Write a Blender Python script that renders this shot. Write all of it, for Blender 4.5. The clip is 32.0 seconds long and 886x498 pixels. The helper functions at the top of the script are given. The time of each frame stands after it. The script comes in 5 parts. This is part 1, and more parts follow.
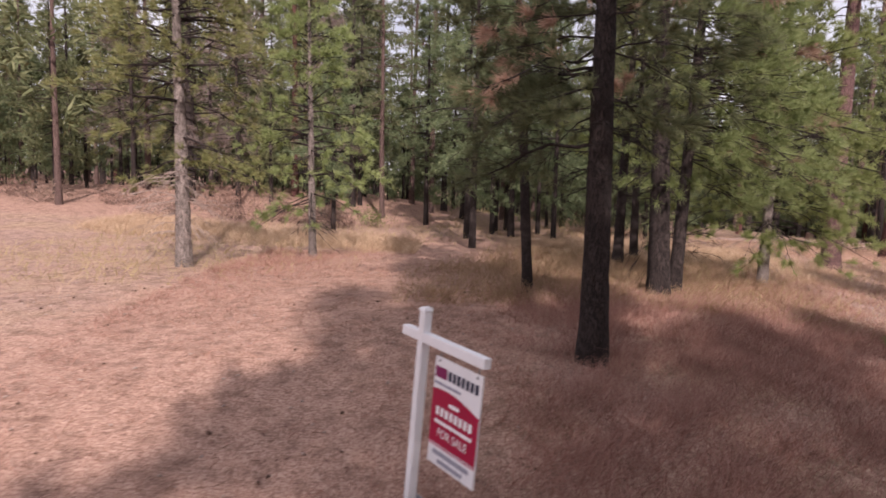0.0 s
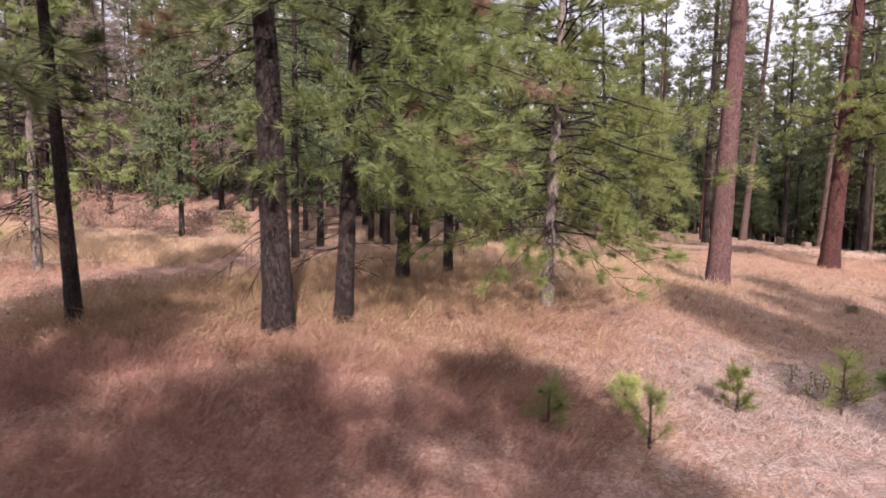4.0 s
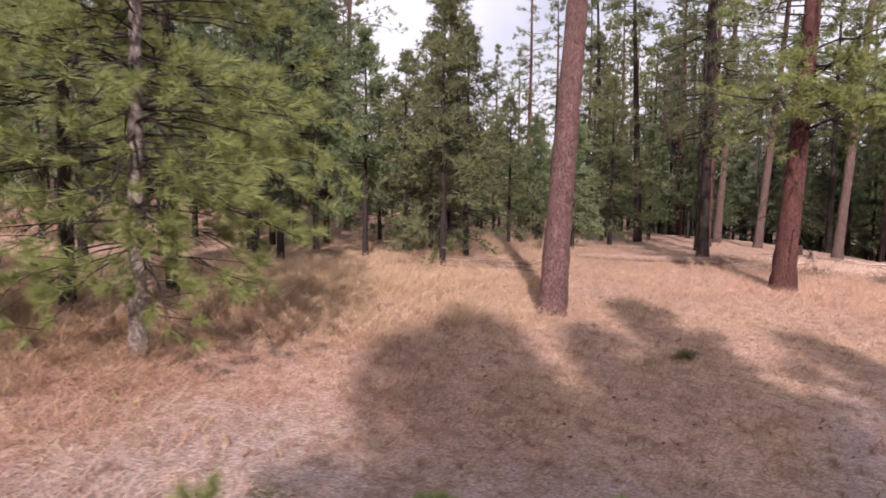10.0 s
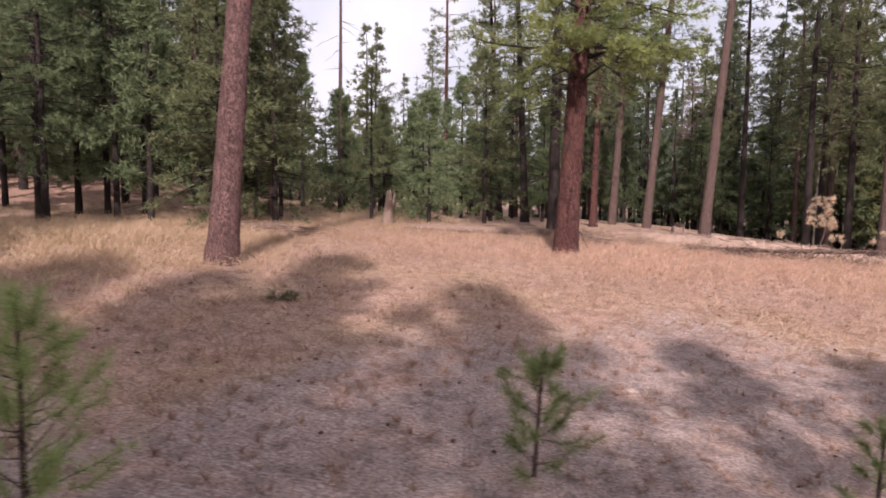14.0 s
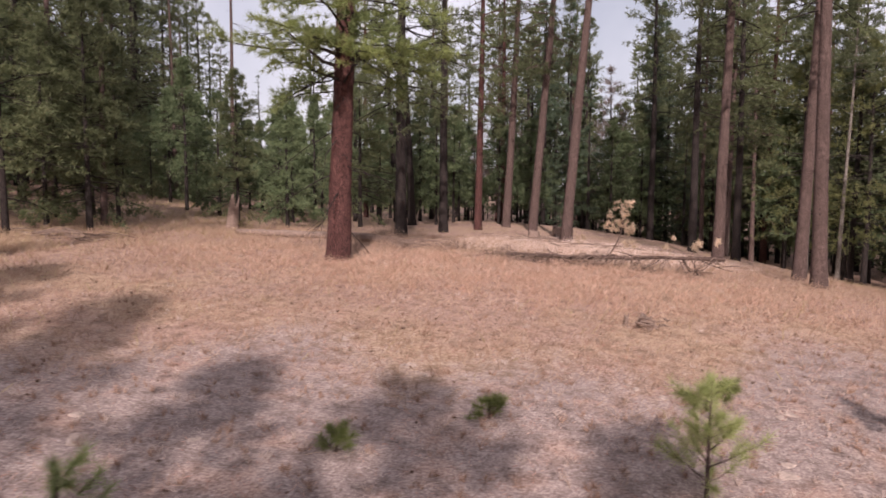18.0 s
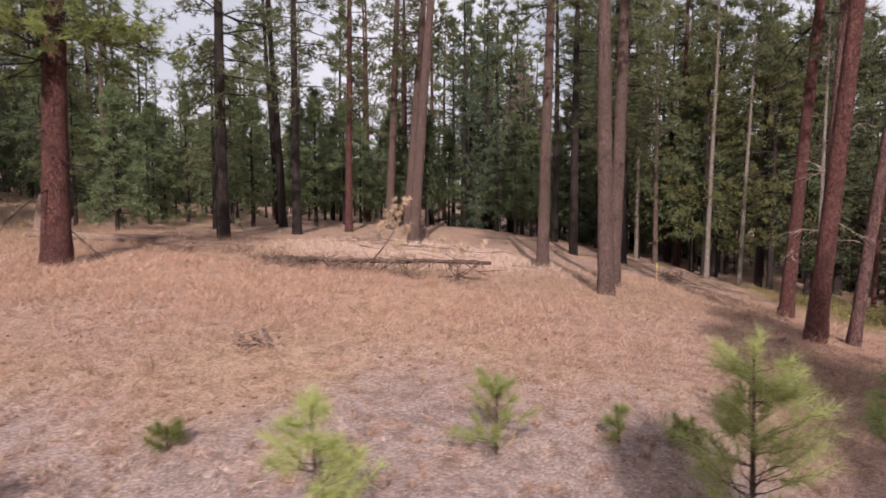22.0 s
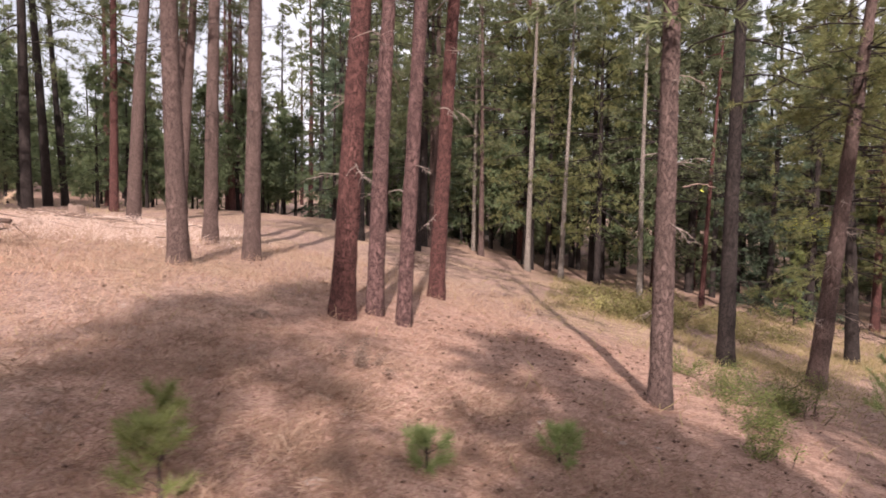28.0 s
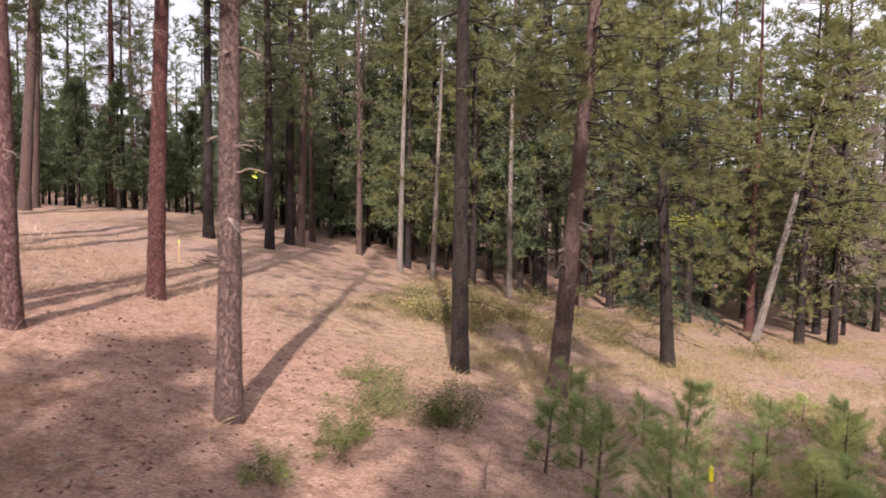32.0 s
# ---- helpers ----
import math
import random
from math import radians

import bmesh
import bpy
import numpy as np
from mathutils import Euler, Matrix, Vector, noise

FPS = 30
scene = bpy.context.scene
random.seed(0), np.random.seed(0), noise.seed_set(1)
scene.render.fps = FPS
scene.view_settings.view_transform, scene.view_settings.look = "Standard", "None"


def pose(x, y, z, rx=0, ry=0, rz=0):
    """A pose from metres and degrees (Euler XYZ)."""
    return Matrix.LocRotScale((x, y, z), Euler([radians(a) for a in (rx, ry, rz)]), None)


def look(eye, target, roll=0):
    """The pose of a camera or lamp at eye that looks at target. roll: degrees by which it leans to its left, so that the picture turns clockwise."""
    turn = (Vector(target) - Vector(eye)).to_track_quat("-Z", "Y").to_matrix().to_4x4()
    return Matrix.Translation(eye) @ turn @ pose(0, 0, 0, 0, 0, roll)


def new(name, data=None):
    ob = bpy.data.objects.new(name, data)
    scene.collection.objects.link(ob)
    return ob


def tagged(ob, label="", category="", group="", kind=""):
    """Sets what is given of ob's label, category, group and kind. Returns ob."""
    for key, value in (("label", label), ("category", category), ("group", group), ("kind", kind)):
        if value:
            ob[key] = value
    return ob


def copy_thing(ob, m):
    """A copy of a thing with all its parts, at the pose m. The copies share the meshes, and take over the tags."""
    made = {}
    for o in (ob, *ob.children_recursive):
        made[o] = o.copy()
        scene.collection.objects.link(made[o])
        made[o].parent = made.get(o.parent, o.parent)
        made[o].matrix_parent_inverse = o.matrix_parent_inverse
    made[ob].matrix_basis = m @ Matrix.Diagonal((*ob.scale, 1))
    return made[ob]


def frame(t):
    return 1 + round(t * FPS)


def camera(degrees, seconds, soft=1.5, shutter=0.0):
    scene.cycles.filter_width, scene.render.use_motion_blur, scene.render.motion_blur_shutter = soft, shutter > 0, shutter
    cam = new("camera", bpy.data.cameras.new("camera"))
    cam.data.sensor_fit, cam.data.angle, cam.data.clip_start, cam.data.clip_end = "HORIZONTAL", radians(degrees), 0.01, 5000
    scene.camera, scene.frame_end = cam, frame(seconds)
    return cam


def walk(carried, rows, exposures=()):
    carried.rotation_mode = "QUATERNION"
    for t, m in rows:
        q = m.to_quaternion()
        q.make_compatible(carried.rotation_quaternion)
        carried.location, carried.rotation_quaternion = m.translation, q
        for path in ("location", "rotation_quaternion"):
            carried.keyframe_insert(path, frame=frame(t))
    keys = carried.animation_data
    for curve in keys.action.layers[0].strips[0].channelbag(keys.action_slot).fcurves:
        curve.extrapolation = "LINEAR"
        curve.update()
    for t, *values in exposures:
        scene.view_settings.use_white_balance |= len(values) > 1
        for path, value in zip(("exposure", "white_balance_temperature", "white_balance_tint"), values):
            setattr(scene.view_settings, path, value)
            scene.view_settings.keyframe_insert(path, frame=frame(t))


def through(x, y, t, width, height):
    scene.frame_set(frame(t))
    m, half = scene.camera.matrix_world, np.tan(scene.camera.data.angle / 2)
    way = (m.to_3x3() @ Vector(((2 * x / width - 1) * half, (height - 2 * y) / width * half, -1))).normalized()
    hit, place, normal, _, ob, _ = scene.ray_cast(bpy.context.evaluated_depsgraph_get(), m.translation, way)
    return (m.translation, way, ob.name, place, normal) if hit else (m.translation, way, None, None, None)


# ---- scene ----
cam = camera(69.20, 32.0, soft=1.65, shutter=0.5)
# seconds, eye in metres, pitch, lean and heading in degrees
PATH = [
    (0, -0.000, -0.000, 2.520, -5.64, -1.25, 0.00),
    (0.5, 0.835, 0.672, 2.541, -5.67, -1.20, 0.25),
    (1, 1.766, 1.366, 2.550, -5.65, -1.16, 0.54),
    (1.5, 2.729, 1.989, 2.509, -5.50, -1.14, 0.71),
    (2, 3.706, 2.528, 2.456, -5.44, -1.03, 0.87),
    (2.5, 4.679, 2.991, 2.399, -5.29, -0.88, 1.05),
    (3, 5.629, 3.375, 2.370, -5.18, -0.86, 1.14),
    (3.5, 6.612, 3.743, 2.381, -5.17, -0.84, 1.38),
    (4, 7.570, 4.060, 2.431, -5.19, -0.83, 2.90),
    (4.5, 8.488, 4.347, 2.499, -5.25, -0.82, 5.09),
    (5, 9.355, 4.624, 2.563, -5.33, -0.79, 7.37),
    (5.5, 10.159, 4.913, 2.603, -5.40, -0.75, 9.14),
    (6, 10.887, 5.234, 2.598, -5.40, -0.72, 9.81),
    (6.5, 11.521, 5.602, 2.577, -5.41, -0.74, 10.17),
    (7, 12.163, 5.966, 2.586, -5.37, -0.69, 10.57),
    (7.5, 12.728, 6.353, 2.608, -5.37, -0.71, 10.81),
    (8, 13.317, 6.861, 2.618, -5.33, -0.65, 11.00),
    (8.5, 13.876, 7.441, 2.637, -5.33, -0.57, 11.06),
    (9, 14.468, 7.993, 2.650, -5.33, -0.57, 11.12),
    (9.5, 15.226, 8.553, 2.628, -5.34, -0.61, 11.20),
    (10, 16.155, 9.046, 2.600, -5.30, -0.55, 11.34),
    (10.5, 17.180, 9.435, 2.591, -5.29, -0.48, 11.50),
    (11, 18.243, 9.922, 2.552, -5.25, -0.44, 11.63),
    (11.5, 19.259, 10.338, 2.506, -5.17, -0.37, 11.65),
    (12, 20.270, 10.723, 2.498, -5.17, -0.31, 11.72),
    (12.5, 21.276, 11.090, 2.287, -5.13, -0.35, 11.79),
    (13, 22.248, 11.374, 1.824, -5.16, -0.42, 11.85),
    (13.5, 23.169, 11.646, 1.398, -5.17, -0.48, 11.86),
    (14, 24.111, 11.900, 1.184, -5.18, -0.54, 11.93),
    (14.5, 25.066, 12.171, 1.145, -5.15, -0.41, 12.06),
    (15, 26.029, 12.391, 1.143, -5.13, -0.35, 12.17),
    (15.5, 26.994, 12.585, 1.173, -5.13, -0.32, 12.25),
    (16, 27.954, 12.780, 1.226, -5.16, -0.31, 12.31),
    (16.5, 28.903, 13.004, 1.297, -5.20, -0.33, 12.36),
    (17, 29.836, 13.281, 1.377, -5.23, -0.36, 12.40),
    (17.5, 30.765, 13.686, 1.396, -5.21, -0.34, 12.48),
    (18, 31.691, 14.114, 1.402, -5.15, -0.32, 12.57),
    (18.5, 32.602, 14.548, 1.417, -5.15, -0.22, 12.61),
    (19, 33.522, 15.008, 1.446, -5.18, -0.16, 12.63),
    (19.5, 34.460, 15.479, 1.395, -5.06, -0.17, 12.68),
    (20, 35.414, 16.037, 1.292, -4.91, -0.31, 12.79),
    (20.5, 36.332, 16.532, 1.222, -4.88, -0.21, 12.78),
    (21, 37.255, 17.122, 1.182, -4.85, -0.16, 12.89),
    (21.5, 38.123, 17.664, 1.196, -4.90, -0.09, 12.90),
    (22, 38.986, 18.210, 1.195, -4.86, -0.07, 12.86),
    (22.5, 39.829, 18.736, 1.208, -4.84, -0.04, 12.77),
    (23, 40.643, 19.230, 1.230, -4.82, -0.09, 12.61),
    (23.5, 41.483, 19.660, 1.259, -4.79, -0.18, 12.50),
    (24, 42.330, 20.029, 1.175, -4.70, -0.20, 12.35),
    (24.5, 43.189, 20.505, 0.989, -4.78, -0.21, 12.28),
    (25, 43.989, 20.952, 0.702, -4.82, -0.21, 12.04),
    (25.5, 44.774, 21.378, 0.403, -4.94, -0.32, 11.72),
    (26, 45.607, 21.930, 0.145, -4.80, -0.51, 11.60),
    (26.5, 46.465, 22.544, -0.058, -4.54, -0.72, 11.58),
    (27, 47.326, 23.152, -0.190, -4.30, -0.89, 11.58),
    (27.5, 48.166, 23.686, -0.237, -4.17, -0.98, 11.53),
    (28, 48.962, 24.080, -0.183, -4.24, -0.97, 11.32),
    (28.5, 49.738, 24.458, -0.170, -4.25, -0.98, 11.07),
    (29, 50.500, 24.809, -0.171, -4.24, -1.06, 10.87),
    (29.5, 51.272, 25.133, -0.161, -4.26, -1.11, 10.73),
    (30, 52.058, 25.458, -0.161, -4.27, -1.13, 10.63),
    (30.5, 52.831, 25.756, -0.198, -4.17, -1.15, 10.45),
    (31, 53.698, 26.032, -0.206, -4.16, -1.11, 10.48),
    (31.5, 54.550, 26.291, -0.235, -4.15, -1.12, 10.37),
    (32, 55.404, 26.536, -0.248, -4.19, -1.14, 10.25),
]
walk(cam, [(t, pose(x, y, z, 90 + p, 0, h) @ pose(0, 0, 0, 0, 0, -r)) for t, x, y, z, p, r, h in PATH],
     exposures=[(0, 0.1, 6700, 25), (1.5, 0.33, 6700, 25), (3, 0.46, 6700, 25), (6, 0.32, 6700, 25), (9.5, 0.28, 6700, 26), (13, 0.15, 6650, 25), (20, -0.15, 6700, 22), (23, -0.13, 6750, 21), (25.5, 0.06, 6800, 21), (28, 0.36, 6750, 21), (32, 0.43, 6750, 21)])

# ---- light ----
SUN_AZ, SUN_EL = radians(-78.0), radians(33)
world = bpy.data.worlds.new("sky")
scene.world = world
world.use_nodes = True
_n = world.node_tree.nodes
_sky = _n.new("ShaderNodeTexSky")
_sky.sky_type = "NISHITA"
_sky.sun_disc = False
_sky.sun_elevation, _sky.sun_rotation = SUN_EL, radians(168)
_sky.air_density, _sky.dust_density = 1.0, 3.0
# thin high cloud over the blue
_cloud = _n.new("ShaderNodeTexNoise")
_cloud.inputs["Scale"].default_value, _cloud.inputs["Detail"].default_value = 2.5, 6.0
_map = _n.new("ShaderNodeMapRange")
_map.inputs[1].default_value, _map.inputs[2].default_value, _map.inputs[3].default_value, _map.inputs[4].default_value = 0.3, 0.65, 0.35, 0.9
_mix = _n.new("ShaderNodeMix")
_mix.data_type = "RGBA"
_mix.inputs[7].default_value = (12.4, 12.9, 13.9, 1)
_l = world.node_tree.links
_l.new(_cloud.outputs["Fac"], _map.inputs[0])
_l.new(_map.outputs[0], _mix.inputs[0])
_l.new(_sky.outputs[0], _mix.inputs[6])
# an overcast sky is dimmer low down than overhead
_up = _n.new("ShaderNodeSeparateXYZ")
_l.new(_n.new("ShaderNodeTexCoord").outputs["Generated"], _up.inputs[0])
_grade = _n.new("ShaderNodeMapRange")
_grade.inputs[1].default_value, _grade.inputs[2].default_value, _grade.inputs[3].default_value, _grade.inputs[4].default_value = 0.0, 0.8, 1.0, 1.2
_l.new(_up.outputs[2], _grade.inputs[0])
_dim = _n.new("ShaderNodeVectorMath")
_dim.operation = "SCALE"
_l.new(_mix.outputs[2], _dim.inputs[0])
_l.new(_grade.outputs[0], _dim.inputs["Scale"])
_l.new(_dim.outputs[0], _n["Background"].inputs[0])
_n["Background"].inputs[1].default_value = 0.077
sun = new("sun", bpy.data.lights.new("sun", "SUN"))
sun.data.energy, sun.data.angle, sun.data.color = 6.1, radians(0.9), (1.0, 0.945, 0.88)
sun.matrix_world = look((30 + 100 * math.cos(SUN_AZ), 30 + 100 * math.sin(SUN_AZ), 100 * math.tan(SUN_EL)), (30, 30, 0))

# ---- materials ----


def material(name, rough=0.9):
    m = bpy.data.materials.new(name)
    m.use_nodes = True
    b = m.node_tree.nodes["Principled BSDF"]
    b.inputs["Roughness"].default_value = rough
    b.inputs["Specular IOR Level"].default_value = 0.2
    return m, m.node_tree, b


def node(tree, kind, **kw):
    n = tree.nodes.new("ShaderNode" + kind)
    for k, v in kw.items():
        n.inputs[k].default_value = v
    return n


def ramp(tree, fac, stops):
    r = tree.nodes.new("ShaderNodeValToRGB")
    el = r.color_ramp.elements
    while len(el) < len(stops):
        el.new(0.5)
    for e, (p, c) in zip(el, stops):
        e.position, e.color = p, (*c, 1)
    tree.links.new(fac, r.inputs[0])
    return r.outputs[0]


def mix(tree, fac, a, b, mode="MIX"):
    n = tree.nodes.new("ShaderNodeMix")
    n.data_type, n.blend_type = "RGBA", mode
    for s, v in ((0, fac), (6, a), (7, b)):
        if isinstance(v, bpy.types.NodeSocket):
            tree.links.new(v, n.inputs[s])
        elif s == 0:
            n.inputs[0].default_value = v
        else:
            n.inputs[s].default_value = (*v, 1)
    return n.outputs[2]


def noise_tex(tree, vec, scale, detail=4.0, rough=0.55):
    n = node(tree, "TexNoise", Scale=scale, Detail=detail, Roughness=rough)
    if vec is not None:
        tree.links.new(vec, n.inputs["Vector"])
    return n.outputs["Fac"]


def coords(tree, scale=(1, 1, 1), which="Object"):
    c = tree.nodes.new("ShaderNodeTexCoord")
    m = tree.nodes.new("ShaderNodeMapping")
    m.inputs["Scale"].default_value = scale
    tree.links.new(c.outputs[which], m.inputs["Vector"])
    return m.outputs["Vector"]


def bump(tree, b, height, strength, dist):
    n = node(tree, "Bump", Strength=strength, Distance=dist)
    tree.links.new(height, n.inputs["Height"])
    tree.links.new(n.outputs[0], b.inputs["Normal"])


def bark(name, dark, mid, light):
    m, t, b = material(name, 0.95)
    v = coords(t, (13, 13, 3.4))
    vor = node(t, "TexVoronoi", Scale=1.6)
    vor.feature = "DISTANCE_TO_EDGE"
    warp = t.nodes.new("ShaderNodeVectorMath")
    warp.operation = "ADD"
    nz = node(t, "TexNoise", Scale=1.3, Detail=6.0)
    t.links.new(v, nz.inputs["Vector"])
    t.links.new(v, warp.inputs[0])
    big = t.nodes.new("ShaderNodeVectorMath")
    big.operation = "SCALE"
    big.inputs["Scale"].default_value = 2.6
    t.links.new(nz.outputs["Color"], big.inputs[0])
    t.links.new(big.outputs[0], warp.inputs[1])
    t.links.new(warp.outputs[0], vor.inputs["Vector"])
    plate = ramp(t, vor.outputs["Distance"], ((0.0, (0.08, 0.08, 0.08)), (0.15, (1, 1, 1))))
    fine = noise_tex(t, coords(t, (18, 18, 5)), 2.0, 6)
    patch = noise_tex(t, coords(t, (1, 1, 0.3)), 3.0, 4)
    col = ramp(t, fine, ((0.3, mid), (0.7, light)))
    col = mix(t, ramp(t, patch, ((0.42, (0, 0, 0)), (0.72, (0.22, 0.22, 0.22)))), col, dark)
    col = mix(t, plate, dark, col)
    t.links.new(col, b.inputs["Base Color"])
    add = t.nodes.new("ShaderNodeMath")
    add.operation = "MULTIPLY_ADD"
    t.links.new(fine, add.inputs[0])
    add.inputs[1].default_value = 0.45
    t.links.new(plate, add.inputs[2])
    bump(t, b, add.outputs[0], 0.8, 0.03)
    return m


BARK_RED = bark("ponderosa_bark", (0.022, 0.0105, 0.0105), (0.092, 0.037, 0.034), (0.185, 0.085, 0.074))
BARK_GREY = bark("grey_pine_bark", (0.05, 0.033, 0.03), (0.125, 0.08, 0.071), (0.185, 0.125, 0.11))
BARK_DARK = bark("young_pine_bark", (0.012, 0.0095, 0.0095), (0.032, 0.024, 0.023), (0.07, 0.053, 0.048))
BARK_PALE = bark("pale_bark", (0.08, 0.065, 0.056), (0.21, 0.175, 0.15), (0.33, 0.285, 0.25))
BARK_ASH = bark("ash_grey_bark", (0.07, 0.055, 0.05), (0.19, 0.155, 0.14), (0.33, 0.28, 0.255))
BARK_MAUVE = bark("mauve_pine_bark", (0.033, 0.019, 0.02), (0.13, 0.07, 0.066), (0.225, 0.132, 0.122))


def leafy(name, a, b_, c, through=0.35):
    """Needles, blades and leaves: colour varies blade by blade and thing by thing."""
    m, t, b = material(name, 0.65)
    isl = t.nodes.new("ShaderNodeNewGeometry")
    obi = t.nodes.new("ShaderNodeObjectInfo")
    col = ramp(t, isl.outputs["Random Per Island"], ((0.0, a), (0.55, b_), (1.0, c)))
    big = noise_tex(t, coords(t), 0.8, 3)
    col = mix(t, ramp(t, big, ((0.3, (0, 0, 0)), (0.7, (0.8, 0.8, 0.8)))), col, b_)
    hsv = node(t, "HueSaturation", Saturation=1.0)
    mp = node(t, "MapRange")
    mp.inputs[3].default_value, mp.inputs[4].default_value = 0.72, 1.3
    t.links.new(obi.outputs["Random"], mp.inputs[0])
    t.links.new(mp.outputs[0], hsv.inputs["Value"])
    t.links.new(col, hsv.inputs["Color"])
    t.links.new(hsv.outputs[0], b.inputs["Base Color"])
    tr = t.nodes.new("ShaderNodeBsdfTranslucent")
    t.links.new(hsv.outputs[0], tr.inputs["Color"])
    ms = t.nodes.new("ShaderNodeMixShader")
    ms.inputs[0].default_value = through
    t.links.new(b.outputs[0], ms.inputs[1])
    t.links.new(tr.outputs[0], ms.inputs[2])
    t.links.new(ms.outputs[0], t.nodes["Material Output"].inputs["Surface"])
    return m


NEEDLE = leafy("pine_needles", (0.074, 0.095, 0.045), (0.144, 0.161, 0.081), (0.244, 0.248, 0.134), 0.38)
NEEDLE_DEEP = leafy("cool_pine_needles", (0.064, 0.083, 0.043), (0.124, 0.140, 0.075), (0.209, 0.216, 0.128), 0.36)
NEEDLE_BARE = leafy("grey_bare_twigs", (0.12, 0.09, 0.085), (0.2, 0.155, 0.14), (0.3, 0.25, 0.22), 0.2)
NEEDLE_LIGHT = leafy("young_pine_needles", (0.169, 0.223, 0.082), (0.291, 0.350, 0.144), (0.432, 0.474, 0.237), 0.46)
NEEDLE_YOUNG = leafy("long_pine_needles", (0.138, 0.176, 0.057), (0.243, 0.278, 0.106), (0.367, 0.386, 0.177), 0.45)
NEEDLE_THICKET = leafy("thicket_needles", (0.075, 0.108, 0.056), (0.145, 0.185, 0.095), (0.24, 0.272, 0.15), 0.4)
NEEDLE_FIR = leafy("fir_needles", (0.042, 0.066, 0.042), (0.084, 0.114, 0.072), (0.168, 0.204, 0.126), 0.3)
NEEDLE_RUST = leafy("rusty_needles", (0.25, 0.145, 0.1), (0.37, 0.24, 0.175), (0.48, 0.36, 0.28))
NEEDLE_MIX = leafy("autumn_pine_needles", (0.126, 0.150, 0.059), (0.225, 0.235, 0.098), (0.360, 0.320, 0.166), 0.45)
STRAW = leafy("dry_grass", (0.27, 0.165, 0.115), (0.46, 0.305, 0.22), (0.66, 0.5, 0.38), 0.3)
STRAW_RED = leafy("red_dry_grass", (0.22, 0.1, 0.078), (0.44, 0.245, 0.19), (0.67, 0.465, 0.38), 0.3)
STRAW_GOLD = leafy("golden_grass", (0.23, 0.145, 0.078), (0.42, 0.285, 0.168), (0.6, 0.455, 0.3), 0.3)
STRAW_TAN = leafy("tan_grass", (0.22, 0.145, 0.088), (0.4, 0.285, 0.19), (0.6, 0.47, 0.35), 0.3)
STRAW_PLUM = leafy("plum_dry_grass", (0.22, 0.1, 0.085), (0.46, 0.25, 0.2), (0.68, 0.48, 0.4), 0.3)
STRAW_RUST = leafy("russet_grass", (0.3, 0.17, 0.122), (0.5, 0.32, 0.24), (0.67, 0.49, 0.39), 0.3)
STRAW_PALE = leafy("bleached_grass", (0.44, 0.32, 0.27), (0.6, 0.47, 0.41), (0.74, 0.62, 0.55), 0.3)
STRAW_GREEN = leafy("greenish_grass", (0.2, 0.165, 0.085), (0.35, 0.275, 0.14), (0.49, 0.395, 0.22), 0.3)
NEEDLE_LITTER = leafy("fallen_needles", (0.13, 0.064, 0.045), (0.38, 0.235, 0.172), (0.63, 0.46, 0.37), 0.1)
SCRUB = leafy("olive_scrub", (0.13, 0.125, 0.05), (0.25, 0.225, 0.09), (0.4, 0.34, 0.16))
LEAF = leafy("shrub_leaves", (0.09, 0.12, 0.04), (0.165, 0.19, 0.065), (0.29, 0.29, 0.11))


def plain(name, col, rough=0.6, var=0.12, scale=8.0, rel=0.15):
    m, t, b = material(name, rough)
    n = noise_tex(t, coords(t), scale, 5)
    lo, hi = [tuple(c * k for c in col) for k in (1 - var, 1 + var)]
    t.links.new(ramp(t, n, ((0.3, lo), (0.7, hi))), b.inputs["Base Color"])
    bump(t, b, n, rel, 0.01)
    return m


DEAD_DARK = plain("dark_dead_twigs", (0.085, 0.055, 0.045), 0.9, 0.4, 14, 0.5)
DEADWOOD = plain("dead_wood", (0.2, 0.14, 0.115), 0.9, 0.4, 14, 0.5)
DEAD_PALE = plain("silvery_dead_twigs", (0.3, 0.235, 0.205), 0.9, 0.3, 14, 0.5)
ROCK = plain("pale_rock", (0.34, 0.262, 0.225), 0.95, 0.38, 11, 0.9)

# ---- lie of the land ----
HILLS = (
    (-0.52, -0.32, -0.22, 0.11, 0.63, 0.52, 0.2, 0.07),
    (0.49, 1.47, 0.94, -0.82, -0.39, 0.27, 0.15, 0.14),
    (-0.93, -1.02, 0.6, 0.38, 1.14, 0.64, -0.28, 0.09),
    (0.94, 0.35, 0.36, 0.09, 0.83, 0.03, -0.35, 0.24),
    (1.16, 0.5, -0.32, 0.21, 0.42, -0.2, 0.11, 0.24),
    (0.22, -0.16, -0.15, 1.14, 0.81, -0.54, -0.58, -0.2),
)


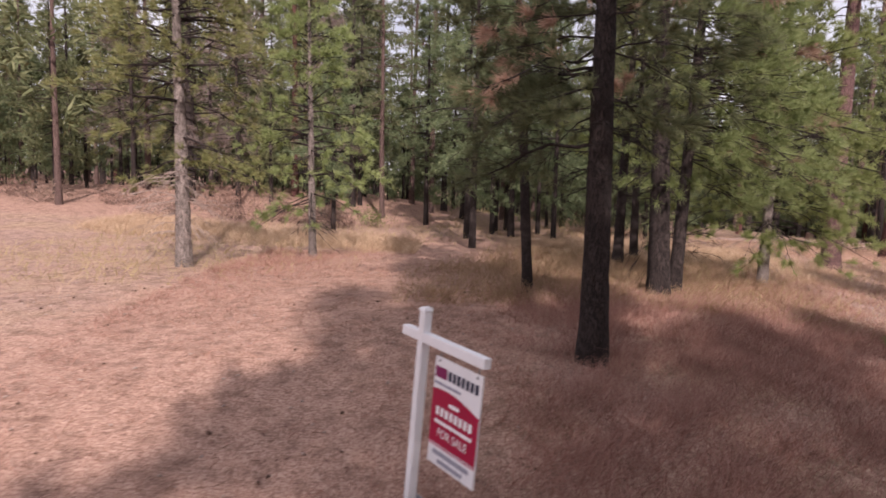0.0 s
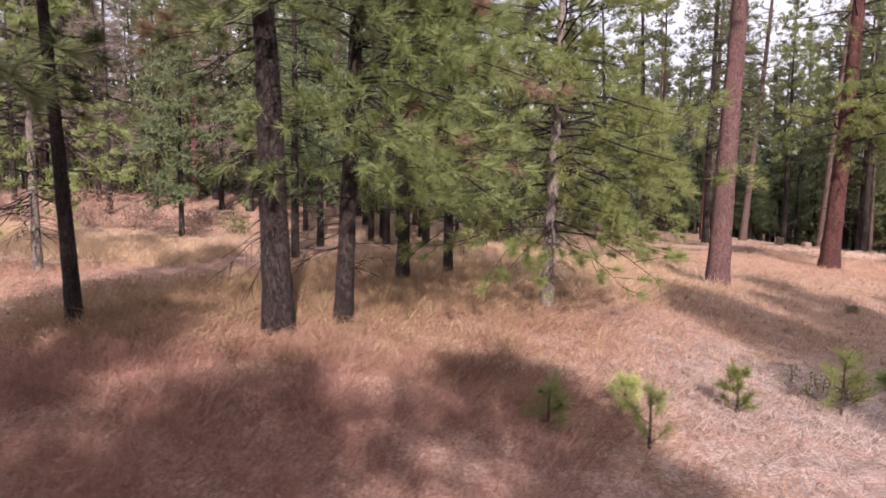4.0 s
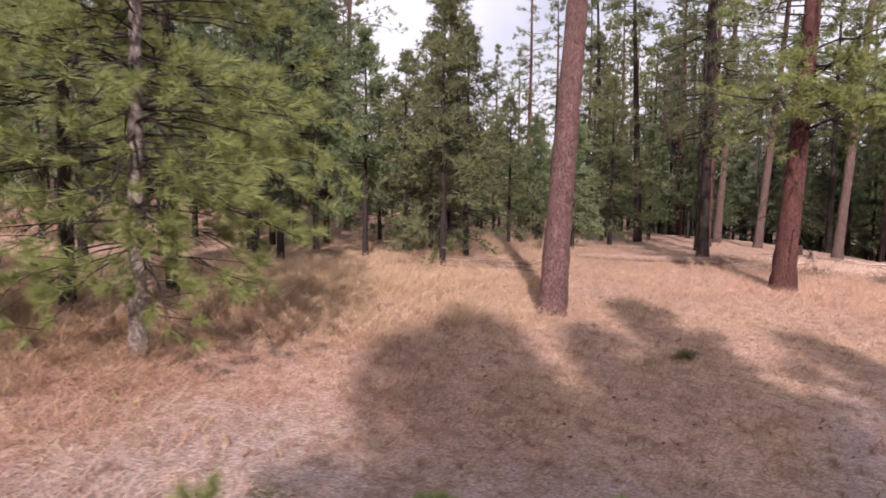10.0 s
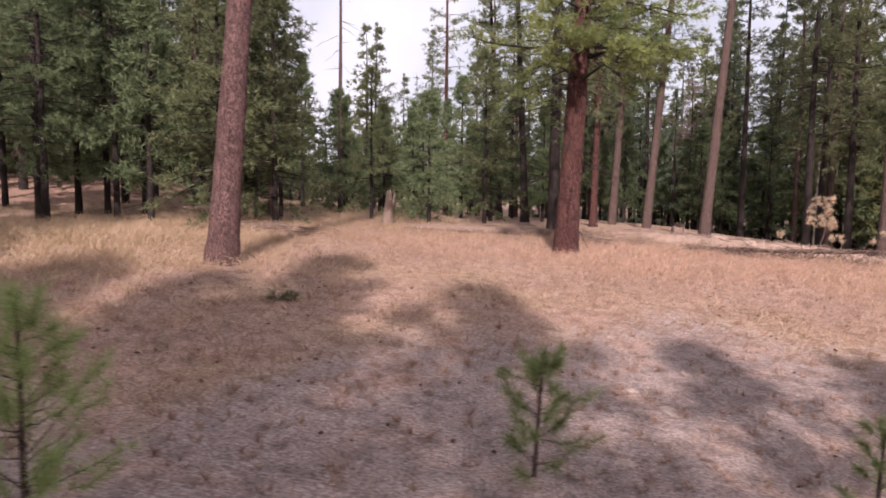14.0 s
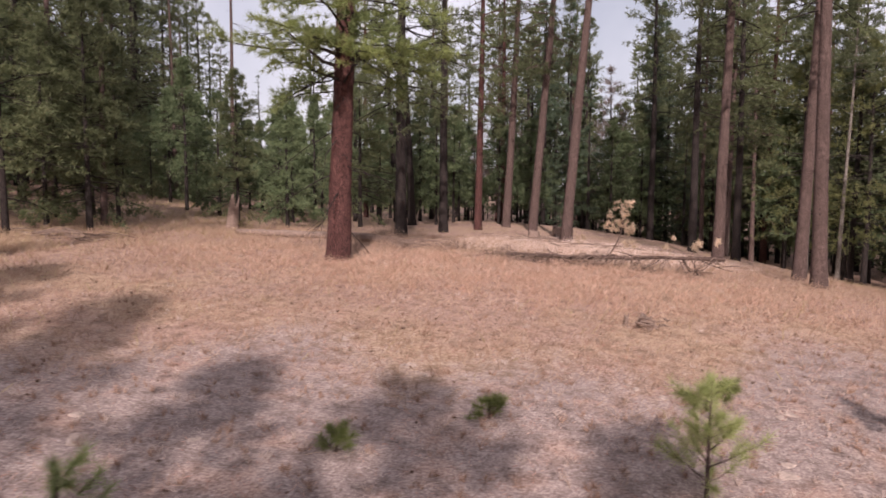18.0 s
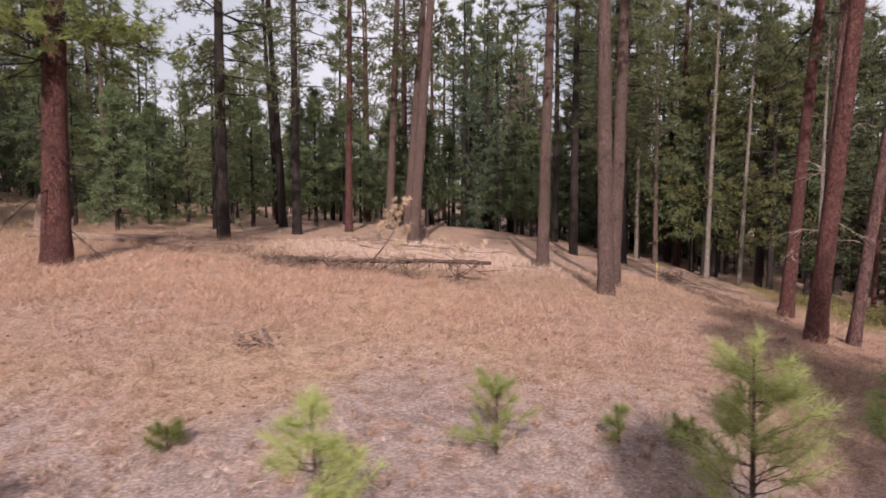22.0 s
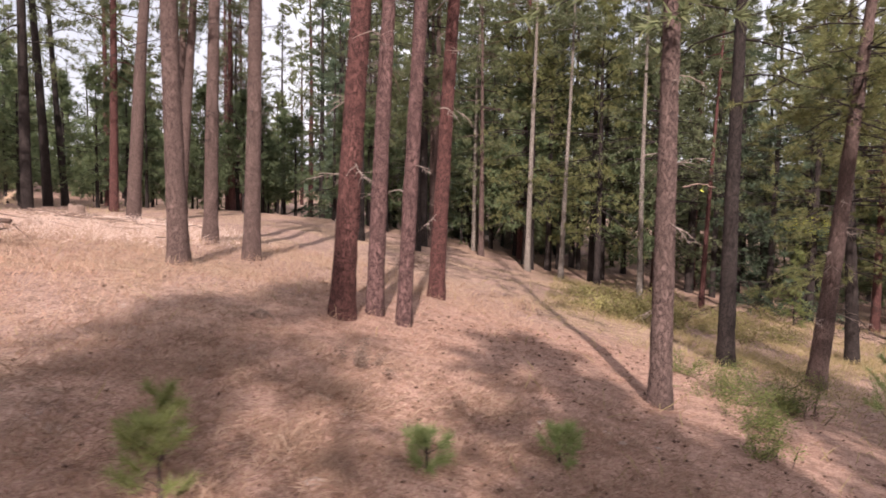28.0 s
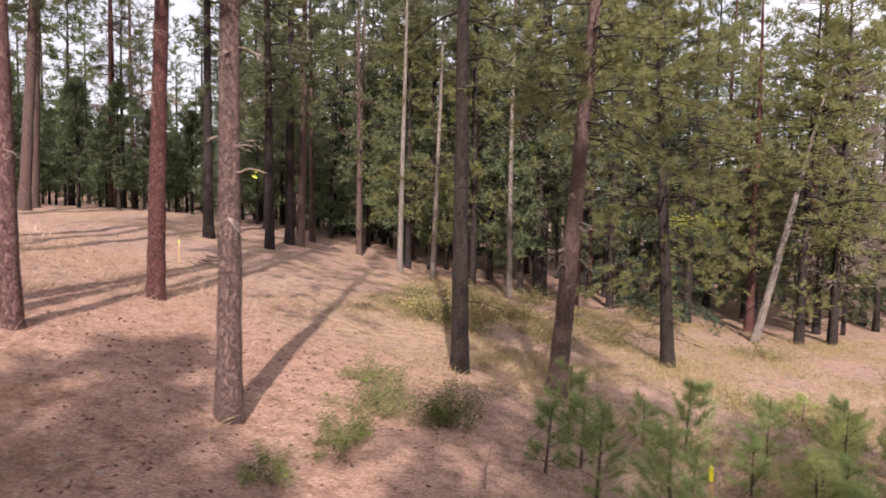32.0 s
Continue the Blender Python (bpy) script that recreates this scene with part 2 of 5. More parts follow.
def land(x, y):
    """The height of the ground: a slope with low swells, level far away."""
    x, y = np.asarray(x, float), np.asarray(y, float)
    z = -3.516 + 9 * np.tanh((-2.597 * (x - 30) / 30 + 0.150 * (y - 35) / 30) / 9)
    for j, row in enumerate(HILLS):
        for i, h in enumerate(row):
            z = z + h * np.exp(-((x + 12 - 12.5 * i) ** 2 + (y - 4 - 12.5 * j) ** 2) / 338.0)
    z = z + 0.42 * np.exp(-((x - 3.4) ** 2 + (y - 12.2) ** 2) / 28.0) - 0.3 * np.exp(-((x + 0.6) ** 2 + (y - 5.4) ** 2) / 5.0) + 0.14 * np.exp(-((x - 45) ** 2 + (y - 35.5) ** 2) / 40.0)
    z = z + 0.05 * np.sin(x * 0.9 + 1.3 * np.sin(y * 0.5)) * np.cos(y * 0.8 + 0.7 * np.sin(x * 0.6))
    return z + 0.02 * np.sin(x * 2.9 + y * 1.3) * np.cos(y * 3.1 - x * 0.7)


def land1(x, y):
    return float(land(x, y))


def bank(x, y):
    """Where the soil is bare, grey and stony: the cut bank beside the track."""
    d = y - (15.5 + 0.42 * (x - 10) + 2.5 * np.exp(-((x - 29) / 8) ** 2)) + 1.5 * np.sin(x * 0.45) + 0.8 * np.sin(x * 1.3 + 2)
    return 0.8 * np.clip((1.5 - d) / 4, 0, 1) * np.clip((x - 8) / 5, 0, 1) * np.clip((47 + 2 * np.sin(y * 0.4) - x) / 8, 0, 1)


def bare(x, y):
    """Where a carpet of fallen needles covers the soil."""
    track = np.exp(-((x + 3.2 - 0.28 * (y - 8) + 0.004 * (y - 8) ** 2) / 4.2) ** 4) * np.clip((34 - y) / 8, 0, 1)
    woods = np.clip((x - 41) / 5, 0, 1) * np.clip((57 - x) / 5, 0, 1) * np.clip((44 - y) / 6, 0, 1)
    edge = np.clip((y - 33.5 - 0.2 * x) / 4, 0, 1) * np.clip((2 - x) / 4, 0, 1)
    return np.maximum(np.maximum(track, 0.85 * woods), 0.9 * edge)


# ---- mesh helpers ----


def mesh_np(name, verts, tris=None, quads=None, smooth=False):
    verts = np.asarray(verts, np.float32).reshape(-1, 3)
    idx, starts, totals = [], [], []
    n = 0
    for a, k in ((tris, 3), (quads, 4)):
        if a is not None and len(a):
            a = np.asarray(a, np.int32).reshape(-1, k)
            idx.append(a.ravel())
            starts.append(n + k * np.arange(len(a), dtype=np.int32))
            totals.append(np.full(len(a), k, np.int32))
            n += a.size
    me = bpy.data.meshes.new(name)
    me.vertices.add(len(verts))
    me.vertices.foreach_set("co", verts.ravel())
    me.loops.add(n)
    me.loops.foreach_set("vertex_index", np.concatenate(idx))
    me.polygons.add(sum(len(s) for s in starts))
    me.polygons.foreach_set("loop_start", np.concatenate(starts))
    me.polygons.foreach_set("loop_total", np.concatenate(totals))
    me.update(calc_edges=True)
    if smooth:
        me.polygons.foreach_set("use_smooth", np.ones(len(me.polygons), bool))
    return me


def part(name, data, mat, parent=None, label=""):
    """Links a mesh (or a bmesh) as one object under its thing."""
    if isinstance(data, bmesh.types.BMesh):
        me = bpy.data.meshes.new(name)
        data.to_mesh(me)
        data.free()
        data = me
    if mat is not None:
        data.materials.append(mat)
    ob = new(name, data)
    ob.parent = parent
    return tagged(ob, label)


def tubes(pts, rad, sides=5):
    """Many tapered tubes at once: pts (n, rings, 3), rad (n, rings) to verts and quads."""
    pts, rad = np.asarray(pts, float), np.asarray(rad, float)
    n, r, _ = pts.shape
    d = np.gradient(pts, axis=1)
    d /= np.linalg.norm(d, axis=2, keepdims=True) + 1e-9
    ref = np.where(np.abs(d[..., 2:3]) > 0.8, np.array([1.0, 0, 0]), np.array([0, 0, 1.0]))
    u = np.cross(d, ref)
    u /= np.linalg.norm(u, axis=2, keepdims=True) + 1e-9
    v = np.cross(d, u)
    a = np.arange(sides) * 2 * np.pi / sides
    ring = u[:, :, None] * np.cos(a)[None, None, :, None] + v[:, :, None] * np.sin(a)[None, None, :, None]
    verts = pts[:, :, None] + ring * rad[:, :, None, None]
    i = np.arange(n)[:, None, None] * r * sides
    j = np.arange(r - 1)[None, :, None] * sides
    k = np.arange(sides)[None, None, :]
    k2 = (k + 1) % sides
    q = np.stack([i + j + k, i + j + k2, i + j + sides + k2, i + j + sides + k], -1)
    return verts.reshape(-1, 3), q.reshape(-1, 4)


def joined(sets):
    """Joins (verts, faces) sets of one face size."""
    out, f, n = [], [], 0
    for v, q in sets:
        out.append(v)
        f.append(q + n)
        n += len(v)
    return np.concatenate(out), np.concatenate(f)


def blades(rng, centre, way, k, length, width, spread):
    """k thin pointed blades from each centre, fanned about way."""
    n = len(centre)
    d = way[:, None] + rng.normal(0, spread, (n, k, 3))
    d /= np.linalg.norm(d, axis=2, keepdims=True) + 1e-9
    ln = length * rng.uniform(0.65, 1.15, (n, k, 1))
    side = np.cross(d, rng.normal(0, 1, (n, k, 3)))
    side /= np.linalg.norm(side, axis=2, keepdims=True) + 1e-9
    c = np.repeat(centre[:, None], k, 1) + d * ln * 0.06
    v = np.stack([c - side * width / 2, c + side * width / 2, c + d * ln], 2)
    m = n * k
    return v.reshape(-1, 3), np.arange(3 * m).reshape(-1, 3)

# ---- trees ----


def trunk_mesh(rng, H, dia, lean, sides=14, step=0.5, flare=0.22, rough=0.03, top=0.1):
    n = max(8, int(H / step))
    s = np.linspace(0, 1, n) ** 1.15
    h = s * H
    wob = 0.05 * H / 12
    px = lean[0] * h + wob * np.sin(s * 5 + rng.uniform(0, 6)) * s
    py = lean[1] * h + wob * np.sin(s * 6 + rng.uniform(0, 6)) * s
    axis = np.stack([px, py, h - 0.35 * (s == 0)], 1)
    r = dia / 2 * ((1 - s) ** 0.8 * (1 - top) + top * (1 - s)) + 0.01
    r = r * (1 + flare * np.exp(-h / (0.9 * dia + 0.05)))
    a = np.arange(sides) * 2 * np.pi / sides
    root = 1 + 0.12 * np.exp(-h / 0.4)[:, None] * np.sin(a * 4 + rng.uniform(0, 6))[None]
    rr = r[:, None] * root * (1 + rng.normal(0, rough, (n, sides)))
    v = axis[:, None] + np.stack([np.cos(a)[None] * rr, np.sin(a)[None] * rr, np.zeros((n, sides))], -1)
    v[1:, :, 2] += rng.normal(0, 0.02, (n - 1, sides))
    j, k = np.arange(n - 1)[:, None] * sides, np.arange(sides)[None]
    q = np.stack([j + k, j + (k + 1) % sides, j + sides + (k + 1) % sides, j + sides + k], -1).reshape(-1, 4)
    return v.reshape(-1, 3), q, (h, axis, r)


def at_height(line, h):
    hh, axis, r = line
    return np.stack([np.interp(h, hh, axis[:, i]) for i in range(3)], 1), np.interp(h, hh, r)


def limbs(rng, line, hs, length, elev, droop, az=None, rings=5, rad=0.016):
    """Main limbs that leave the trunk at the heights hs."""
    n = len(hs)
    base, r = at_height(line, hs)
    az = rng.uniform(0, 2 * np.pi, n) if az is None else az
    out = np.stack([np.cos(az), np.sin(az), np.zeros(n)], 1)
    s = np.linspace(0, 1, rings)
    bend = rng.normal(0, 0.1, (n, 1))
    sidew = np.stack([-out[:, 1], out[:, 0], np.zeros(n)], 1)
    p = base[:, None] + out[:, None] * (length[:, None] * s)[..., None] * np.cos(elev)[:, None, None]
    p = p + sidew[:, None] * (length[:, None] * bend * s ** 2)[..., None]
    p[:, :, 2] += length[:, None] * (s * np.sin(elev)[:, None] - droop[:, None] * s ** 2)
    p += rng.normal(0, 0.02, p.shape) * length[:, None, None] * (s[None, :, None] > 0)
    rr = np.clip((rad * length)[:, None], 0.008, 0.07) * (1 - 0.85 * s)
    return p, rr


def twigs(rng, p, rr, m, rel=0.32, start=0.3):
    """m side twigs on each limb; their points and directions."""
    n, r, _ = p.shape
    s = rng.uniform(start, 0.98, (n, m))
    f = s * (r - 1)
    i = np.minimum(f.astype(int), r - 2)
    a = (f - i)[..., None]
    ii = np.arange(n)[:, None]
    base = p[ii, i] * (1 - a) + p[ii, i + 1] * a
    along = p[ii, i + 1] - p[ii, i]
    along /= np.linalg.norm(along, axis=2, keepdims=True) + 1e-9
    ln = np.linalg.norm(p[:, -1] - p[:, 0], axis=1)[:, None] * rel * rng.uniform(0.5, 1.2, (n, m)) * (1.25 - 0.6 * s)
    up = np.array([0, 0, 1.0])
    side = np.cross(along, up) * rng.choice([-1, 1], (n, m))[..., None]
    d = along * 0.75 + side * rng.uniform(0.3, 0.9, (n, m))[..., None] + up * rng.normal(0.08, 0.25, (n, m))[..., None]
    d /= np.linalg.norm(d, axis=2, keepdims=True) + 1e-9
    end = base + d * ln[..., None]
    t = np.stack([base, (base + end) / 2 + rng.normal(0, 0.03, base.shape) * ln[..., None], end], 2).reshape(-1, 3, 3)
    tr = np.repeat(np.array([[0.009, 0.006, 0.003]]), len(t), 0)
    return t, tr, d.reshape(-1, 3)


def pine(seed, H, dia, cb, spread, bark_mat, needle, lean=(0, 0), nb=70, m=5, k=14, nl=0.2, nw=0.011,
         dead=14, fine=True, tuft=2, label="", name="pine_tree", deadlen=1.3, full=0.75, rust=0, low=0.0, pale=False, rings=5, boughs=True, thick=0.016, inner=0.3, side=None, fan=0.55, bare=0.25):
    """A pine: trunk, live limbs, needle crown, dead lower limbs. Stands with its foot at the origin."""
    rng = np.random.default_rng(seed)
    root = new(name)
    tagged(root, label or "pine tree standing in dry grass", "tree")
    v, q, line = trunk_mesh(rng, H, dia, lean, 16 if fine else 8, 0.35 if fine else 1.2)
    part("trunk", mesh_np("trunk", v, None, q, True), bark_mat, root)
    u = np.sort(rng.uniform(0, 1, nb)) ** 0.9
    hs = cb + u * (H * 0.985 - cb)
    prof = np.minimum(1, 0.55 + 1.6 * u) * (1 - u) ** full + 0.06
    ln = spread * prof * rng.uniform(0.65 if fine else 0.45, 1.2 if fine else 1.3, nb)
    el = np.radians(-8 + 48 * u + rng.normal(0, 9, nb))
    p, rr = limbs(rng, line, hs, ln, el, 0.12 + 0.12 * (1 - u) + low, rings=rings, rad=thick, az=None if side is None else side[0] + rng.normal(0, side[1], nb))
    t, tr, d = twigs(rng, p, rr, m, start=inner)
    lv, lq = tubes(p, rr, 5 if fine else 3)
    if fine:
        tv, tq = tubes(t, tr, 3)
        lv, lq = joined([(lv, lq), (tv, tq)])
    if boughs:
        tagged(part("branching", mesh_np("branching", lv, None, lq, True), BARK_DARK if fine else bark_mat, root), kind="stuff")
    ends, ways = [t[:, 2]], [d]
    if tuft > 1:
        for f_ in np.linspace(0.74 if fine else 0.45, 0.88, tuft - 1):
            ends.append(t[:, 0] * (1 - f_) + t[:, 2] * f_)
            ways.append(d)
    tipd = p[:, -1] - p[:, -2]
    ends.append(p[:, -1])
    ways.append(tipd / (np.linalg.norm(tipd, axis=1, keepdims=True) + 1e-9))
    c = np.concatenate(ends)
    if not fine:
        c = c + rng.normal(0, 0.09, c.shape)
    w = np.concatenate(ways) + np.array([0, 0, 0.25])
    dying = (rng.uniform(0, 1, nb) < rust * 4) & (u < 0.3)
    own = np.repeat(np.arange(nb), m)
    which = np.concatenate([dying[own]] * tuft + [dying])
    nv, nf = blades(rng, c[~which], w[~which], k, nl, nw, fan)
    part("crown", mesh_np("crown", nv, nf), needle, root)
    if which.any():
        nv, nf = blades(rng, c[which], w[which], k, nl, nw, 0.6)
        part("dead_needles", mesh_np("dead_needles", nv, nf), NEEDLE_RUST, root, "rust-brown dead needle tufts")
    if dead:
        hs = rng.uniform(max(0.9, cb * bare), max(cb * 1.05, 1.5), dead)
        p, rr = limbs(rng, line, hs, deadlen * rng.uniform(0.35, 1.2, dead), np.radians(rng.normal(-4, 16, dead)), np.full(dead, 0.22 if fine else 0.1), rad=0.01)
        mat = DEAD_PALE if pale else BARK_DARK
        if fine:
            t, tr, d = twigs(rng, p, rr, 7, 0.42, 0.2)
            t[:, 1:, 2] -= np.linalg.norm(t[:, 2] - t[:, 0], axis=1)[:, None] * np.array([0.1, 0.35])
            t, tr = t.reshape(dead, 7, 3, 3), tr.reshape(dead, 7, 3)
            for i in range(dead):
                lv, lq = joined([tubes(p[i:i + 1], rr[i:i + 1], 5), tubes(t[i], tr[i] * 0.8, 3)])
                part("dead_branch", mesh_np("dead_branch", lv, None, lq, True), mat, root, "bare dead branch")
        else:
            lv, lq = tubes(p, rr, 3)
            tagged(part("deadwood", mesh_np("deadwood", lv, None, lq, True), mat, root, "bare dead lower branches"), kind="stuff")
    return root


def fir(seed, H, dia, spread, label="", nb=110, cb=0.6, needle=None, k=9, m=6):
    """A fir: a narrow cone of flat drooping sprays down to the ground."""
    rng = np.random.default_rng(seed)
    root = tagged(new("fir_tree"), label or "dark green conical fir in the dense wood", "tree")
    v, q, line = trunk_mesh(rng, H, dia, (0, 0), 8, 1.5)
    part("trunk", mesh_np("trunk", v, None, q, True), BARK_DARK, root)
    u = np.sort(rng.uniform(0, 1, nb))
    hs = cb + u * (H * 0.99 - cb)
    ln = spread * ((1 - u) ** 0.7 + 0.04) * rng.uniform(0.4, 1.2, nb)
    p, rr = limbs(rng, line, hs, ln, np.radians(5 + 25 * u), 0.22 + 0.1 * (1 - u), rings=3)
    lv, lq = tubes(p, rr, 3)
    tagged(part("branching", mesh_np("branching", lv, None, lq, True), BARK_DARK, root), kind="stuff")
    t, tr, d = twigs(rng, p, rr, m, 0.36, 0.12)
    c = np.concatenate([t[:, 1], t[:, 0]])
    w = np.concatenate([d, d]) * np.array([1, 1, 0.5]) - np.array([0, 0, 0.12])
    nv, nf = blades(rng, c, w, k, 0.27 * spread / 2.2, 0.036 * spread / 2.5, 0.75)
    part("crown", mesh_np("crown", nv, nf), needle or NEEDLE_FIR, root)
    return root


def stand(ob, x, y, turn=0.0, size=1.0, sink=0.0):
    ob.matrix_basis = Matrix.Translation((x, y, land1(x, y) - sink)) @ Matrix.Rotation(turn, 4, "Z") @ Matrix.Scale(size, 4)
    return ob


# the trees along the path, each measured out
near_dark = "young ponderosa pine with dark bark and low green boughs"
SHAGGY = dict(m=6, k=30, nl=0.25, nw=0.012, tuft=3, thick=0.009, inner=0.2, fan=0.6)
stand(pine(1, 13, 0.41, 3.4, 2.5, BARK_DARK, NEEDLE, (0.0, 0), 85, label=near_dark, dead=18, deadlen=1.1, rust=0.03, bare=0.75, **SHAGGY), 2.24, 9.3)
stand(pine(2, 10, 0.21, 3.8, 1.9, BARK_DARK, NEEDLE, (-0.06, 0), 70, label="slim dark pine leaning in the shade", dead=20, deadlen=0.8, bare=0.5, **SHAGGY), 1.75, 13.02)
stand(pine(3, 13, 0.44, 4.3, 2.6, BARK_DARK, NEEDLE, (-0.04, 0), 95, label="dark pine with rusty dead needles among green boughs", dead=30, deadlen=1.2, rust=0.05, **SHAGGY), 4.61, 13.54)
stand(pine(4, 12, 0.29, 2.5, 3.5, BARK_DARK, NEEDLE_LIGHT, (0.04, 0), 150, label="dark pine with long bright needle tufts hanging low", dead=12, deadlen=1.0, rust=0.03, low=0.02, side=(-0.5, 1.1), **{**SHAGGY, "m": 9}), 5.36, 14.68)
stand(pine(5, 11.5, 0.28, 1.7, 3.9, BARK_ASH, NEEDLE_YOUNG, (0.019, 0), 165, label="grey-barked young pine with wide green boughs", dead=16, deadlen=1.1, low=0.0, pale=True, **{**SHAGGY, "m": 9}), 9.18, 18.29)
stand(pine(6, 12, 0.32, 3.4, 2.6, BARK_DARK, NEEDLE_YOUNG, (0.03, 0), 85, label=near_dark, dead=16, deadlen=0.9, m=6, k=16, nl=0.24, nw=0.018, tuft=3), 5.66, 20.73)
stand(pine(7, 11, 0.28, 3.0, 2.5, BARK_DARK, NEEDLE_YOUNG, (0, 0), 85, label=near_dark, dead=14, deadlen=0.9, m=6, k=16, nl=0.24, nw=0.018, tuft=3), 6.78, 22.77)
stand(pine(8, 11, 0.4, 2.5, 3.2, BARK_ASH, NEEDLE_MIX, (-0.01, 0), 110, label="grey pine with browning needles beside the track", dead=40, deadlen=1.5, pale=True, m=6, k=16, nl=0.24, nw=0.018, tuft=3), -7.03, 17.33)
stand(pine(9, 9.5, 0.24, 1.6, 2.6, BARK_ASH, NEEDLE_LIGHT, (-0.018, 0), 95, label="slim young pine with pale green needles", dead=20, m=6, k=16, nl=0.24, nw=0.018, tuft=3), -4.22, 20.69)
tall = "tall ponderosa pine with plated reddish bark and a bare lower trunk"
HIGH = dict(m=6, k=9, nl=0.34, nw=0.045, tuft=2)
stand(pine(10, 27, 0.7, 10.5, 4.2, BARK_MAUVE, NEEDLE, (0.051, 0.074), 70, label=tall, dead=5, **HIGH), 15.7, 25.88)
stand(pine(11, 26, 0.76, 5.6, 4.0, BARK_RED, NEEDLE_LIGHT, (0.042, -0.002), 120, label="big red-barked ponderosa with low green bough", dead=12, deadlen=2.5, m=8, k=20, nl=0.27, nw=0.026, tuft=2, thick=0.012, fan=0.8), 23.68, 34.05)
stand(pine(12, 25, 0.45, 10, 3.4, BARK_RED, NEEDLE, (0.063, -0.02), 60, label=tall, dead=8, deadlen=1.6, pale=True, **HIGH), 44.59, 35.91)
stand(pine(13, 22, 0.34, 9, 2.8, BARK_MAUVE, NEEDLE, (0.028, 0.027), 55, label="slim grey-brown pine in a close group", dead=8, pale=True, **HIGH), 45.0, 36.74)
stand(pine(14, 20, 0.3, 9, 2.6, BARK_MAUVE, NEEDLE, (0.064, -0.08), 50, label="slim leaning pine in a close group", dead=8, pale=True, **HIGH), 45.69, 36.49)
stand(pine(15, 23, 0.42, 9, 3.0, BARK_RED, NEEDLE, (0.052, -0.021), 55, label=tall, dead=7, pale=True, **HIGH), 45.36, 41.17)
stand(pine(16, 20, 0.36, 6.2, 2.8, BARK_GREY, NEEDLE, (-0.003, 0.026), 65, label="grey-brown pine on the brow of the slope", dead=7, deadlen=0.7, pale=True, **HIGH), 50.53, 35.41)
stand(pine(17, 20, 0.42, 6.5, 2.8, BARK_DARK, NEEDLE, (-0.012, -0.02), 65, label="straight dark pine on the slope", dead=16, **HIGH), 53.08, 42.09)
stand(pine(18, 17, 0.46, 5.8, 3.4, BARK_GREY, NEEDLE_MIX, (0.068, -0.037), 110, label="leaning pine with pale dead branch stubs", dead=16, deadlen=1.0, pale=True, m=9, k=16, nl=0.22, nw=0.018, tuft=3, fan=0.75, thick=0.009, inner=0.15), 55.45, 42.53)
stand(pine(19, 16, 0.46, 3.0, 4.2, BARK_DARK, NEEDLE_MIX, (-0.069, -0.023), 150, label="pine with yellowing needles on the slope", dead=22, m=9, k=16, nl=0.22, nw=0.018, tuft=3, fan=0.75, thick=0.009, inner=0.15), 59.37, 50.26)
stand(pine(20, 15, 0.4, 8, 2.6, BARK_PALE, NEEDLE_MIX, (0.225, 0.04), 45, label="pale trunk leaning far over", dead=34, deadlen=2.2, **HIGH), 65.22, 60.68)
clear = "tall grey-brown pine in the clearing"
stand(pine(21, 24, 0.48, 10, 3.2, BARK_GREY, NEEDLE, (-0.028, 0.001), 55, label=clear, dead=6, **HIGH), 39.52, 38.22)
stand(pine(22, 24, 0.46, 10, 3.2, BARK_GREY, NEEDLE, (0.024, 0.001), 55, label=clear, dead=6, **HIGH), 39.81, 41.3)
stand(pine(23, 23, 0.46, 10, 3.2, BARK_GREY, NEEDLE, (0.016, 0.025), 55, label=clear, dead=8, **HIGH), 37.22, 43.41)



def low_boughs(root, seed, hs, az, ln, needle, lean, droop=0.12, blade=0.02, label="bright yellow-green needle tufts"):
    """Heavy green boughs low on a trunk, each with its own needles."""
    r = np.random.default_rng(seed)
    line = (np.array([0.0, 30.0]), np.array([[0, 0, 0], [lean[0] * 30, lean[1] * 30, 30.0]]), np.array([0.35, 0.1]))
    n = len(hs)
    p, rr = limbs(r, line, hs, ln, np.radians(r.normal(6, 9, n)), np.full(n, droop), az=az, rings=7, rad=0.016)
    for i in range(n):
        t, tr, d = twigs(r, p[i:i + 1], rr[i:i + 1], 16, 0.3, 0.3)
        lv, lq = joined([tubes(p[i:i + 1], rr[i:i + 1], 6), tubes(t, tr, 3)])
        b = part("bough", mesh_np("bough", lv, None, lq, True), BARK_DARK, root, "heavy low bough")
        c = np.concatenate([t[:, 2], t[:, 0] * 0.25 + t[:, 2] * 0.75, t[:, 0] * 0.5 + t[:, 2] * 0.5])
        nv, nf = blades(r, c, np.concatenate([d, d, d]) + np.array([0, 0, 0.2]), 24, 0.25, blade, 0.7)
        part("needles", mesh_np("needles", nv, nf), needle, b, label)


big_red = [o for o in scene.objects if o.parent is None and abs(o.matrix_basis.translation.x - 23.68) < 0.01][0]
_r = np.random.default_rng(611)
low_boughs(big_red, 612, _r.uniform(5.6, 8.4, 16), np.radians(_r.normal(-60, 48, 16)), _r.uniform(2.4, 4.6, 16), NEEDLE_YOUNG, (0.042, -0.002))

first = [o for o in scene.objects if o.parent is None and abs(o.matrix_basis.translation.x - 2.24) < 0.01][0]
low_boughs(first, 613, _r.uniform(2.9, 4.6, 6), np.radians(_r.uniform(120, 205, 6)), _r.uniform(1.2, 2.2, 6), NEEDLE, (0, 0), 0.38, 0.011, "dark green drooping needle tufts")

